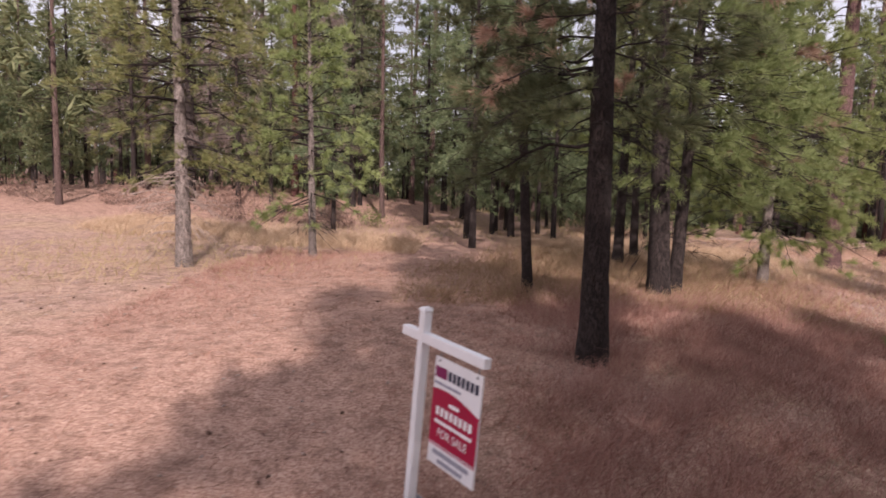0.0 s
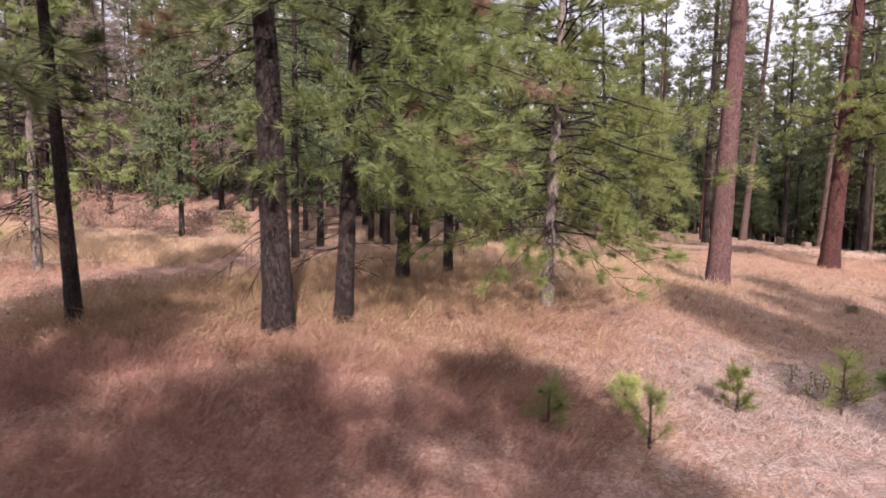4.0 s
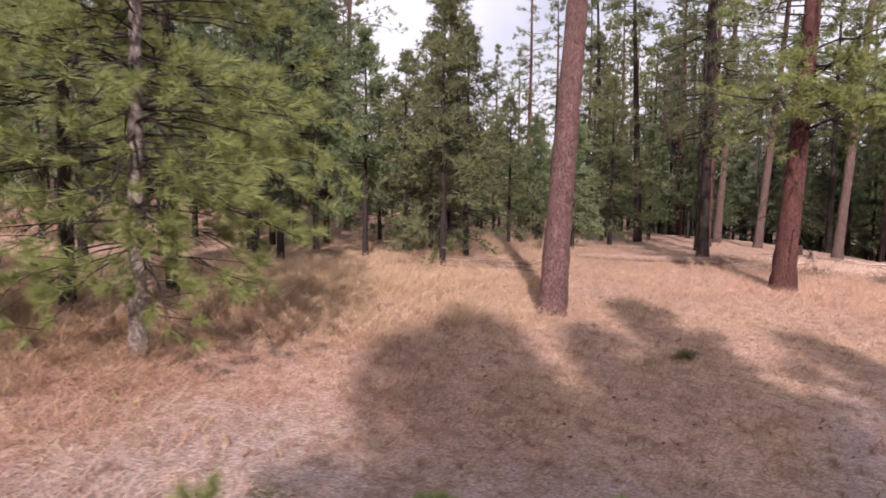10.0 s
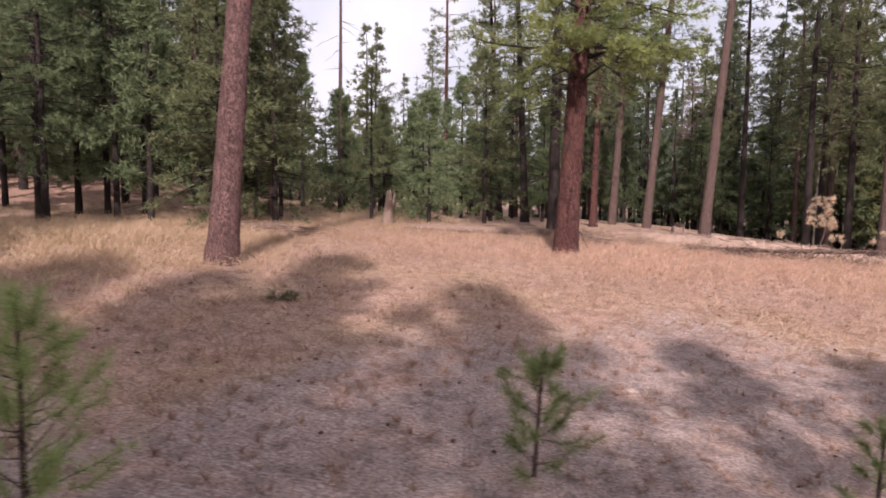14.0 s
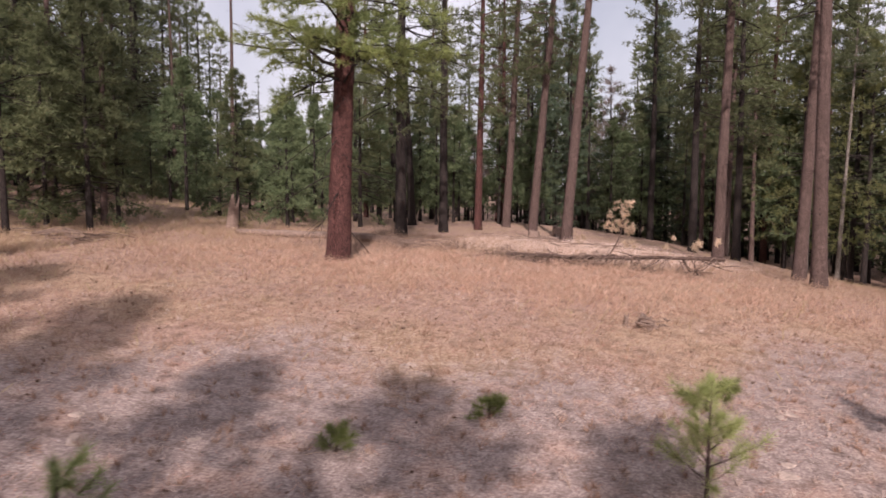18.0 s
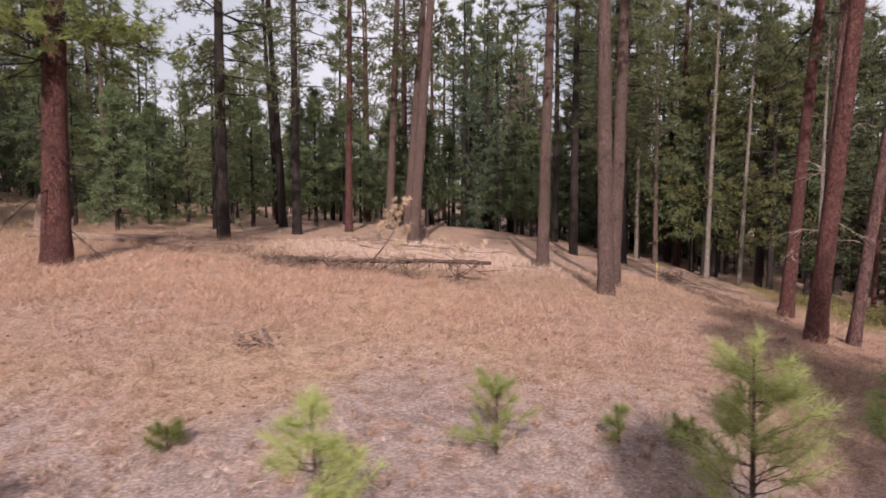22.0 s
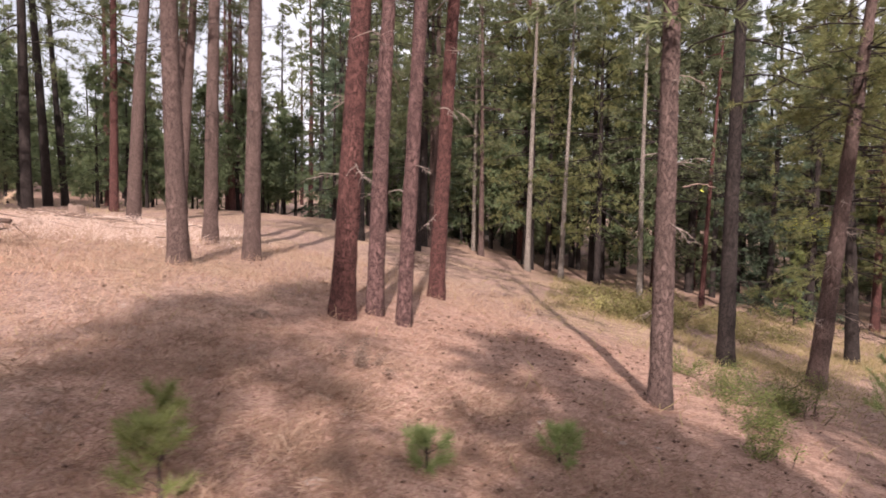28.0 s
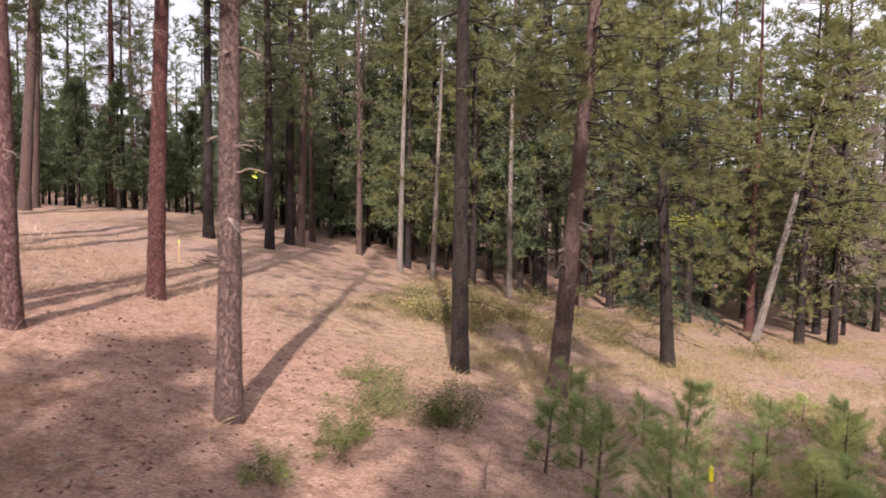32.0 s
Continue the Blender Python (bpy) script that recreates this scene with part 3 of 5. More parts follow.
# farther trees that stand out singly
POLE = "tall straight pine in the wood"
for i, (x, y, H, dia, cb, spread, bk, nd, lx, dead, lab) in enumerate((
        (30.66, 48.28, 26, 0.56, 13, 3.4, BARK_GREY, NEEDLE, 0.068, 6, "pale grey leaning pine behind the fallen tree"),
        (28.35, 55.16, 27, 0.56, 9.5, 3.4, BARK_GREY, NEEDLE, 0.07, 6, "pale grey leaning pine behind the fallen tree"),
        (26.34, 57.92, 27, 0.56, 9.5, 3.4, BARK_GREY, NEEDLE, 0.042, 6, "pale grey leaning pine behind the fallen tree"),
        (20.6, 54.6, 24, 0.5, 14, 2.6, BARK_DARK, NEEDLE, -0.045, 46, "dark leaning pine with many bare dead branches"),
        # this crown's shade is put into its colour by the deeper needles
        (22.85, 44.3, 25, 0.56, 4.5, 3.8, BARK_DARK, NEEDLE_DEEP, 0.0, 40, "dark pine with many bare dead branches"),
        (23.71, 49.99, 25, 0.5, 6.5, 3.4, BARK_DARK, NEEDLE, 0.0, 16, POLE),
        (24.99, 54.28, 25, 0.46, 7, 3.2, BARK_RED, NEEDLE, 0.01, 10, POLE),
        (18.5, 58.2, 22, 0.42, 9, 2.8, BARK_DARK, NEEDLE, -0.06, 30, "dark pine leaning, with bare branches"),
        (25.05, 66.3, 24, 0.5, 9, 3.0, BARK_RED, NEEDLE, -0.01, 10, POLE),
        (38.1, 56.1, 24, 0.5, 7, 3.2, BARK_DARK, NEEDLE, 0.0, 20, POLE),
        (40.4, 60.7, 24, 0.55, 7, 3.4, BARK_DARK, NEEDLE, 0.0, 20, POLE),
        (40.9, 61.0, 22, 0.5, 7, 3.2, BARK_GREY, NEEDLE, 0.02, 12, POLE),
        (36.5, 66.0, 24, 0.5, 8, 3.2, BARK_DARK, NEEDLE, 0.0, 14, POLE),
        (40.87, 57.15, 23, 0.5, 6, 3.0, BARK_DARK, NEEDLE, -0.01, 14, POLE),
        (43.7, 77.9, 26, 0.55, 9, 3.2, BARK_PALE, NEEDLE, 0.0, 10, "pale-trunked tree before the dark wood"),
        (42.43, 67.6, 24, 0.4, 12, 3.2, BARK_PALE, NEEDLE, 0.0, 10, "pale-trunked tree before the dark wood"),
        (57.1, 71.2, 24, 0.6, 8, 3.4, BARK_DARK, NEEDLE, 0.0, 16, POLE),
        (57.6, 73.3, 24, 0.55, 8, 3.4, BARK_RED, NEEDLE, 0.0, 12, POLE),
        (65.8, 63.8, 20, 0.5, 7, 3.2, BARK_RED, NEEDLE_MIX, -0.01, 12, POLE),
        (74.8, 76.4, 20, 0.5, 7, 3.0, BARK_DARK, NEEDLE, 0.0, 14, POLE),
        (48.4, 62.2, 20, 0.3, 13, 2.2, BARK_PALE, NEEDLE_DEEP, 0.02, 14, "slim pale trunk before the dark wood"),
        (52.8, 61.6, 21, 0.32, 13, 2.2, BARK_PALE, NEEDLE_DEEP, -0.01, 14, "slim pale trunk before the dark wood"),
        (46.42, 62.32, 22, 0.34, 14, 2.2, BARK_PALE, NEEDLE_DEEP, 0.01, 14, "slim pale trunk before the dark wood"),
        (56.4, 63.0, 20, 0.3, 12, 2.2, BARK_RED, NEEDLE_DEEP, 0.03, 14, "slim reddish trunk before the dark wood"),
        (7.58, 54.96, 22, 0.36, 15, 1.6, BARK_GREY, NEEDLE, 0.0, 44, "thin tall pine with bare dead branches"),
        (10.07, 39.53, 16, 0.3, 5.5, 1.6, BARK_GREY, NEEDLE_DEEP, 0.02, 20, "slim pine with a clumpy dark crown"),
        (-15.5, 39.2, 22, 0.55, 7, 3.4, BARK_DARK, NEEDLE, 0.0, 16, POLE),
        (-10.2, 44.0, 22, 0.5, 7, 3.2, BARK_RED, NEEDLE, 0.0, 16, POLE))):
    stand(pine(100 + i, H, dia, cb, spread, bk, nd, (lx, lx * 0.2), 80 if cb > 6 else 120, 7, 10, nl=0.3, nw=0.04, fine=False, tuft=2, dead=dead, deadlen=1.8, label=lab, fan=0.95), x, y)

# ---- the wood beyond ----
rng = np.random.default_rng(77)
FLUFF = dict(m=7, nl=0.3, nw=0.05, fine=False, tuft=2, rings=3, fan=0.95)
YOUNG = [pine(200 + i, h, 0.14 + 0.01 * h, cb, sp, BARK_DARK, nd, (0, 0), 80, k=6, dead=6, label=lab, full=0.8, **FLUFF)
         for i, (h, cb, sp, nd, lab) in enumerate((
             (9, 1.5, 2.2, NEEDLE_THICKET, "young light green pine among others"), (11, 1.6, 2.4, NEEDLE, "young green pine among others"),
             (7.5, 1.1, 2.0, NEEDLE_THICKET, "young light green pine among others"), (13, 2.2, 2.6, NEEDLE, "half-grown pine in a thicket")))]
THICKET = [pine(270 + i, h, 0.13 + 0.011 * h, cb, sp, BARK_DARK, nd, (0, 0), nb, 9, 10, nl=0.24, nw=0.034, fine=False, tuft=2, dead=14, label=lab, full=0.7, rings=3, fan=0.95)
           for i, (h, cb, sp, nb, nd, lab) in enumerate(((10, 0.9, 2.6, 84, NEEDLE, "young green pine at the meadow's edge"), (15, 2.4, 2.7, 96, NEEDLE_THICKET, "young dark pine at the meadow's edge"), (7.5, 0.6, 2.1, 70, NEEDLE_THICKET, "young light green pine at the meadow's edge")))]
POLES = [pine(220 + i, h, d, cb, sp, bk, NEEDLE, (lx, 0), 72, k=7, dead=10, deadlen=1.8, label=POLE, **FLUFF)
         for i, (h, d, cb, sp, bk, lx) in enumerate(((24, 0.42, 7, 3.2, BARK_DARK, 0.01), (27, 0.46, 9, 3.4, BARK_RED, -0.01), (22, 0.36, 5, 3.0, BARK_GREY, 0.02), (19, 0.32, 4, 2.9, BARK_DARK, -0.02)))]
DENSE_TALL = pine(231, 20, 0.4, 2.6, 3.6, BARK_DARK, NEEDLE_DEEP, (0, 0), 125, k=9, dead=8, label="tall bushy pine with a dense dark crown", full=0.65, **{**FLUFF, "m": 8, "nl": 0.25, "nw": 0.036})
UNDER = [pine(290 + i, h, 0.12, 0.2, sp, BARK_DARK, nd, (0, 0), 46, 4, 5, nl=0.42, nw=0.09, fine=False, tuft=1, dead=0, rings=3, boughs=False, fan=0.9)
         for i, (h, sp, nd) in enumerate(((5.5, 1.9, NEEDLE), (4.2, 1.7, NEEDLE_DEEP), (6.5, 2.0, NEEDLE_THICKET)))]
FIRS = [fir(240, 20, 0.4, 3.0, nb=75), fir(241, 12, 0.3, 2.5, nb=60), fir(242, 24, 0.5, 3.4, nb=85), fir(243, 5, 0.1, 1.3, "small bright green fir at the wood's edge", 90, 0.2, NEEDLE_YOUNG)]
FAR_PINES = [pine(250 + i, h, d_, cb, sp, bk, NEEDLE, (0, 0), 50, 4, 4, nl=0.8, nw=0.2, fine=False, tuft=1, dead=0, rings=3, boughs=False)
             for i, (h, d_, cb, sp, bk) in enumerate(((24, 0.5, 7, 3.2, BARK_DARK), (27, 0.55, 9, 3.4, BARK_RED), (19, 0.36, 4, 2.8, BARK_GREY)))]
FAR_YOUNG = [pine(255 + i, h, 0.25, cb, 2.4, BARK_DARK, nd, (0, 0), 50, 4, 4, nl=0.7, nw=0.19, fine=False, tuft=1, dead=0, rings=3, boughs=False)
             for i, (h, cb, nd) in enumerate(((10, 1.2, NEEDLE_YOUNG), (12, 1.8, NEEDLE)))]
FAR_FIRS = [fir(258, 20, 0.4, 3.0, nb=50, k=2), fir(259, 12, 0.3, 2.5, nb=45, k=2)]
BARE = pine(260, 14, 0.3, 3.0, 2.6, BARK_DARK, NEEDLE_BARE, (0, 0), 70, 6, 5, nl=0.5, nw=0.03, fine=False, tuft=2, dead=16, deadlen=1.6, label="bare grey-brown tree with fine dead twigs", rings=3)
BEHIND = [pine(280 + i, h, d, cb, sp, BARK_DARK, NEEDLE, (0, 0), nb, 5, 4, nl=0.65, nw=0.13, fine=False, tuft=1, dead=4, label="bushy pine standing behind the track", full=fl, rings=3)
          for i, (h, d, cb, sp, nb, fl) in enumerate(((13, 0.32, 3.2, 2.5, 74, 0.85), (13.5, 0.32, 2.2, 3.4, 110, 0.7), (20, 0.42, 3.5, 3.6, 120, 0.7)))]
used = {}
placed = [(o.matrix_basis.translation.x, o.matrix_basis.translation.y) for o in scene.objects if o.parent is None and o.type == "EMPTY" and o.matrix_basis.translation.length > 1]


def grow(kinds, x, y, size=1.0, vary=0.12):
    ob = kinds[int(rng.integers(len(kinds)))]
    m = Matrix.Translation((x, y, land1(x, y) - 0.05)) @ Matrix.Rotation(rng.uniform(0, 6.28), 4, "Z") @ Matrix.Scale(size * rng.uniform(1 - vary, 1 + vary), 4)
    placed.append((x, y))
    if ob.name not in used:
        used[ob.name] = 1
        ob.matrix_basis = m
        return ob
    return copy_thing(ob, m @ Matrix.Scale(1 / ob.scale[0], 4))


far = []


def zone(n, x0, x1, y0, y1, kinds, gap, inside=lambda x, y: True, size=1.0, distant=False):
    made = tries = 0
    while made < n and tries < n * 30:
        tries += 1
        x, y = rng.uniform(x0, x1), rng.uniform(y0, y1)
        if not inside(x, y) or any((x - a) ** 2 + (y - b) ** 2 < gap * gap for a, b in placed):
            continue
        made += 1
        if distant:
            placed.append((x, y))
            m = Matrix.Translation((x, y, land1(x, y) - 0.05)) @ Matrix.Rotation(rng.uniform(0, 6.28), 4, "Z") @ Matrix.Scale(size * rng.uniform(0.85, 1.15), 4)
            far.append((kinds[int(rng.integers(len(kinds)))], m))
        else:
            grow(kinds, x, y, size)


def gap_a(x, y):
    """A break in the tall trees, where the sky comes down to the young ones."""
    return 11.5 - 0.58 * (y - 45) < x < 17.9 - 0.45 * (y - 45)


# thicket of dark young trunks left of the meadow
for x, y in ((2.6, 34.4), (2.9, 35.9), (3.6, 36.8), (5.2, 35.4), (4.7, 37.9), (1.2, 26.4), (1.1, 30.5), (3.5, 33.2), (5.4, 31.5), (-1.0, 36.0)):
    grow(THICKET[1:2], x, y, 0.95)
for x, y in ((6.5, 40.6), (7.6, 41.7), (8.6, 37.8), (9.5, 39.2), (10.2, 40.3)):
    grow(THICKET[:1], x, y, 0.85)
grow(THICKET[:1], 11.3, 33.2, 1.02, 0.0)
grow(YOUNG[3:], 18.0, 70.6, 1.4, 0.0)
grow(FIRS[3:], 51.0, 76.4, 1.0, 0.0)
for x, y in ((11.6, 36.9), (13.9, 51.0), (16.2, 45.6), (9.3, 50.3), (12.5, 47.0), (18.5, 50.5)):
    grow(THICKET[0::2], x, y, 0.95)
for x, y, k in ((0.6, 84.0, 1.0), (2.8, 88.0, 0.9), (7.0, 86.0, 0.95), (18.6, 84.0, 0.62)):
    grow(POLES, x, y, k)
grow(POLES[1:2], 12.0, 70.0, 1.0, 0.0)
zone(30, -34, 8, 30, 60, YOUNG, 2.4, lambda x, y: y > 30 - 0.35 * x)
zone(34, -45, 10, 34, 80, POLES[2:], 3.2, lambda x, y: not gap_a(x, y) and y > 36 - 0.25 * x and x < 20 - 0.42 * (y - 11))
zone(38, 4, 30, 54, 80, YOUNG[0::2], 2.4, lambda x, y: x < 28)
zone(12, -14, 20, 58, 90, POLES, 3.6, lambda x, y: not gap_a(x, y) and x < 20 - 0.42 * (y - 11) or x > 24 - 0.14 * (y - 11))
zone(36, 27, 64, 64, 90, FIRS[:3], 2.8, lambda x, y: y > 70 - 0.25 * (x - 27) and abs(x - 34.6) > 2.6 and not (40 < x < 57 and y < 78))
zone(18, 30, 64, 64, 90, POLES, 3.2, lambda x, y: abs(x - 34.6) > 2.6)
zone(12, 62, 95, 68, 90, POLES, 3.6)
zone(12, 64, 95, 72, 92, FIRS[:3], 3.2)
zone(22, 66, 98, 66, 88, YOUNG, 3.0)
zone(12, 31.0, 38.5, 66, 86, YOUNG, 2.2)
zone(12, 40.5, 56.5, 62, 76, YOUNG[0::2], 2.6, size=1.45)
zone(7, 46, 62, 62, 78, FIRS[3:], 3.0)
# the deep wood, too far to tell one tree from the next
zone(90, -95, 150, 88, 128, FAR_PINES + FAR_FIRS[:1], 3.4, lambda x, y: abs(x - 34.2) > 2.8 and not -26 < x < -6 and not 8 < x < 20, distant=True)
zone(60, 20, 84, 86, 122, FAR_PINES + FAR_FIRS, 2.6, lambda x, y: abs(x - 34.2) > 2.8, distant=True)
zone(80, -80, 130, 85, 112, FAR_YOUNG + FAR_FIRS[1:], 3.0, distant=True)
zone(90, -85, -20, 24, 90, FAR_PINES[0::2] + FAR_YOUNG[1:], 2.8, lambda x, y: y > 34 - 0.35 * (x + 24), distant=True)
zone(50, 92, 150, 50, 110, FAR_PINES + FAR_FIRS + FAR_YOUNG, 3.4, distant=True)
# undergrowth of small trees closes the view between the trunks
zone(240, -70, 115, 42, 104, UNDER, 1.7, lambda x, y: y > np.interp(x, (-30, -12, -3, 3, 10, 24, 30, 38, 46, 60, 75, 100), (44, 42, 46, 52, 62, 76, 74, 71, 69, 69, 71, 62)), distant=True)
for x, y in ((-19.5, 40.5), (-15.0, 41.5), (-12.0, 37.5), (-7.5, 41.5), (33.5, 72.0), (24.5, 68.0), (69.5, 62.5)):
    grow([BARE], x, y)
# dense dark pines about the clearing
for x, y in ((25.5, 82.0), (29.5, 84.0), (31.5, 79.5), (37.5, 78.0), (39.5, 82.5), (41.5, 76.5), (43.0, 84.0), (27.5, 88.0), (51.0, 68.5), (49.0, 73.0), (54.5, 66.5), (53.0, 76.0), (58.5, 70.5), (61.0, 74.5), (65.5, 73.0), (67.5, 77.5), (61.5, 80.0), (56.5, 81.0), (47.0, 80.0), (54.2, 64.2)):
    grow([DENSE_TALL], x, y, 1.1)
for x, y in ((0.0, 45.0), (-6.5, 51.0), (1.2, 41.0), (-6.0, 42.0), (-14.0, 50.0)):
    grow([DENSE_TALL], x, y)
OLIVE = pine(232, 17, 0.4, 2.4, 3.8, BARK_DARK, NEEDLE_MIX, (0, 0), 130, k=8, dead=10, label="broad olive pine with yellowing needles", full=0.6, **{**FLUFF, "m": 8, "nl": 0.25, "nw": 0.036})
for x, y in ((70.0, 66.0), (74.5, 71.0), (67.0, 69.5), (77.0, 65.0), (63.0, 66.5), (72.0, 78.0), (67.6, 61.6), (69.6, 62.8), (47.5, 66.0), (45.0, 71.0), (46.5, 64.0), (50.5, 63.5), (-9.5, 45.5), (-19.0, 46.0), (-24.0, 50.0), (-12.0, 57.0)):
    grow([OLIVE], x, y, 1.05)
for x, y in ((-10.0, 72.0), (-13.0, 70.0), (-12.0, 76.0), (-15.5, 74.0), (-9.5, 67.5), (-17.0, 67.0), (-6.5, 63.0), (-11.0, 62.0)):
    grow([DENSE_TALL], x, y, 1.2)
# trees behind the path, whose shade falls on the ground before it
rng = np.random.default_rng(404)
for x, y, k in ((6.0, -15.0, 2), (4.0, -13.5, 2), (1.6, -9.6, 1), (0.4, -13.0, 1), (5.0, -8.4, 2), (8.6, -7.4, 1), (3.0, -6.2, 1),
                (23.1, -5.1, 2), (25.0, -4.4, 2), (6.2, -6.7, 2), (57.6, 20.5, 1), (59.1, 22.6, 2), (8.7, -5.4, 1), (5.9, -5.6, 1), (11.9, -2.9, 0), (11.3, -3.8, 1), (20.8, -7.6, 2), (22.2, -8.2, 2), (19.0, -4.7, 2), (19.6, -2.5, 2), (22.4, -2.5, 2), (23.6, 1.2, 2), (18.8, 3.5, 1), (24.2, -2.2, 2), (27.4, -0.4, 2), (28.4, -2.4, 2), (29.7, 6.5, 0), (32.8, 6.1, 1), (36.2, 5.4, 0), (43.4, 9.7, 0), (48.1, 7.4, 2), (49.0, 11.1, 2), (47.4, 14.6, 1), (52.0, 19.3, 1), (53.3, 16.8, 1), (55.4, 15.3, 0), (59.6, 22.3, 1), (61.8, 22.0, 2), (64.4, 23.5, 1), (66.3, 24.6, 1)):
    grow([BEHIND[k]], x, y, 1.0, 0.0)
zone(16, -60, 110, -110, -75, FAR_PINES, 6.0, distant=True)


def join_far():
    mats, V, F, M, n = [], [], [], [], 0
    cache = {}
    for ob, m in far:
        for ch in ob.children:
            me = ch.data
            if me.name not in cache:
                v = np.zeros(len(me.vertices) * 3, np.float32)
                me.vertices.foreach_get("co", v)
                me.calc_loop_triangles()
                t = np.zeros(len(me.loop_triangles) * 3, np.int32)
                me.loop_triangles.foreach_get("vertices", t)
                if me.materials[0] not in mats:
                    mats.append(me.materials[0])
                cache[me.name] = (v.reshape(-1, 3), t.reshape(-1, 3), mats.index(me.materials[0]))
            v, t, k = cache[me.name]
            a = np.array(m)
            V.append(v @ a[:3, :3].T + a[:3, 3])
            F.append(t + n)
            M.append(np.full(len(t), k, np.int32))
            n += len(v)
    me = mesh_np("distant_wood", np.concatenate(V), np.concatenate(F))
    for mt in mats:
        me.materials.append(mt)
    me.polygons.foreach_set("material_index", np.concatenate(M))
    ob = part("distant_wood", me, None, None, "deep pine and fir wood behind the clearing")
    tagged(ob, "", "trees", "", "stuff")


join_far()
for tree in FAR_PINES + FAR_YOUNG + FAR_FIRS + UNDER:
    for ob in (*tree.children, tree):
        bpy.data.objects.remove(ob)

# ---- ground ----
xs = np.concatenate([-16 - np.cumsum(0.6 * 1.16 ** np.arange(33)), np.arange(-16, 72, 0.4), 72 + np.cumsum(0.6 * 1.16 ** np.arange(33))])
ys = np.concatenate([-2 - np.cumsum(0.6 * 1.16 ** np.arange(33)), np.arange(-2, 62, 0.4), 62 + np.cumsum(0.6 * 1.16 ** np.arange(33))])
xs, ys = np.sort(xs), np.sort(ys)
gx, gy = np.meshgrid(xs, ys)
gz_ = land(gx, gy)
n1, n0 = gx.shape
j, i = np.arange(n1 - 1)[:, None] * n0, np.arange(n0 - 1)[None]
gq = np.stack([j + i, j + i + 1, j + n0 + i + 1, j + n0 + i], -1).reshape(-1, 4)
gm = mesh_np("ground", np.stack([gx, gy, gz_], -1), None, gq, True)
for nm, fn in (("bank", bank), ("bare", bare)):
    at = gm.attributes.new(nm, "FLOAT", "POINT")
    at.data.foreach_set("value", fn(gx, gy).astype(np.float32).ravel())


def soil():
    m, t, b = material("forest_floor", 0.95)
    v = coords(t)
    fine = noise_tex(t, v, 26, 8, 0.7)
    mid = noise_tex(t, v, 3.2, 6, 0.6)
    wide = noise_tex(t, v, 0.35, 4)
    strand = noise_tex(t, coords(t, (30, 7, 7)), 1.6, 5, 0.65)
    strand2 = noise_tex(t, coords(t, (6, 26, 7)), 1.6, 5, 0.65)
    fine = mix(t, 0.5, fine, mix(t, wide, strand, strand2))
    straw = ramp(t, fine, ((0.4, (0.11, 0.062, 0.048)), (0.5, (0.34, 0.218, 0.172)), (0.61, (0.56, 0.41, 0.335))))
    gold = ramp(t, fine, ((0.4, (0.13, 0.078, 0.053)), (0.5, (0.36, 0.238, 0.165)), (0.61, (0.57, 0.43, 0.315))))
    grass = mix(t, ramp(t, wide, ((0.42, (0, 0, 0)), (0.6, (1, 1, 1)))), straw, gold)
    litter = ramp(t, fine, ((0.385, (0.13, 0.065, 0.052)), (0.5, (0.365, 0.222, 0.168)), (0.615, (0.56, 0.39, 0.31))))
    grit = ramp(t, fine, ((0.39, (0.1, 0.07, 0.063)), (0.5, (0.285, 0.21, 0.19)), (0.62, (0.52, 0.43, 0.39))))
    a = t.nodes.new("ShaderNodeAttribute")
    a.attribute_name = "bare"
    c = t.nodes.new("ShaderNodeAttribute")
    c.attribute_name = "bank"

    def edge(s):
        n = t.nodes.new("ShaderNodeMath")
        n.operation = "MULTIPLY_ADD"
        t.links.new(mid, n.inputs[0])
        n.inputs[1].default_value = 0.9
        t.links.new(s, n.inputs[2])
        return ramp(t, n.outputs[0], ((0.6, (0, 0, 0)), (1.0, (1, 1, 1))))
    col = mix(t, edge(a.outputs["Fac"]), grass, litter)
    col = mix(t, edge(c.outputs["Fac"]), col, grit)
    patch = noise_tex(t, v, 1.1, 5, 0.6)
    col = mix(t, ramp(t, patch, ((0.52, (0, 0, 0)), (0.68, (0.55, 0.55, 0.55)))), col, litter)
    dirt = ramp(t, mid, ((0.3, (0.42, 0.39, 0.38)), (0.55, (1, 1, 1))))
    col = mix(t, 0.8, col, dirt, "MULTIPLY")
    t.links.new(col, b.inputs["Base Color"])
    bump(t, b, fine, 0.7, 0.05)
    return m


ground = part("ground", gm, soil(), None, "dry forest floor of straw, fallen needles and grey grit")
tagged(ground, "", "ground", "", "structure")


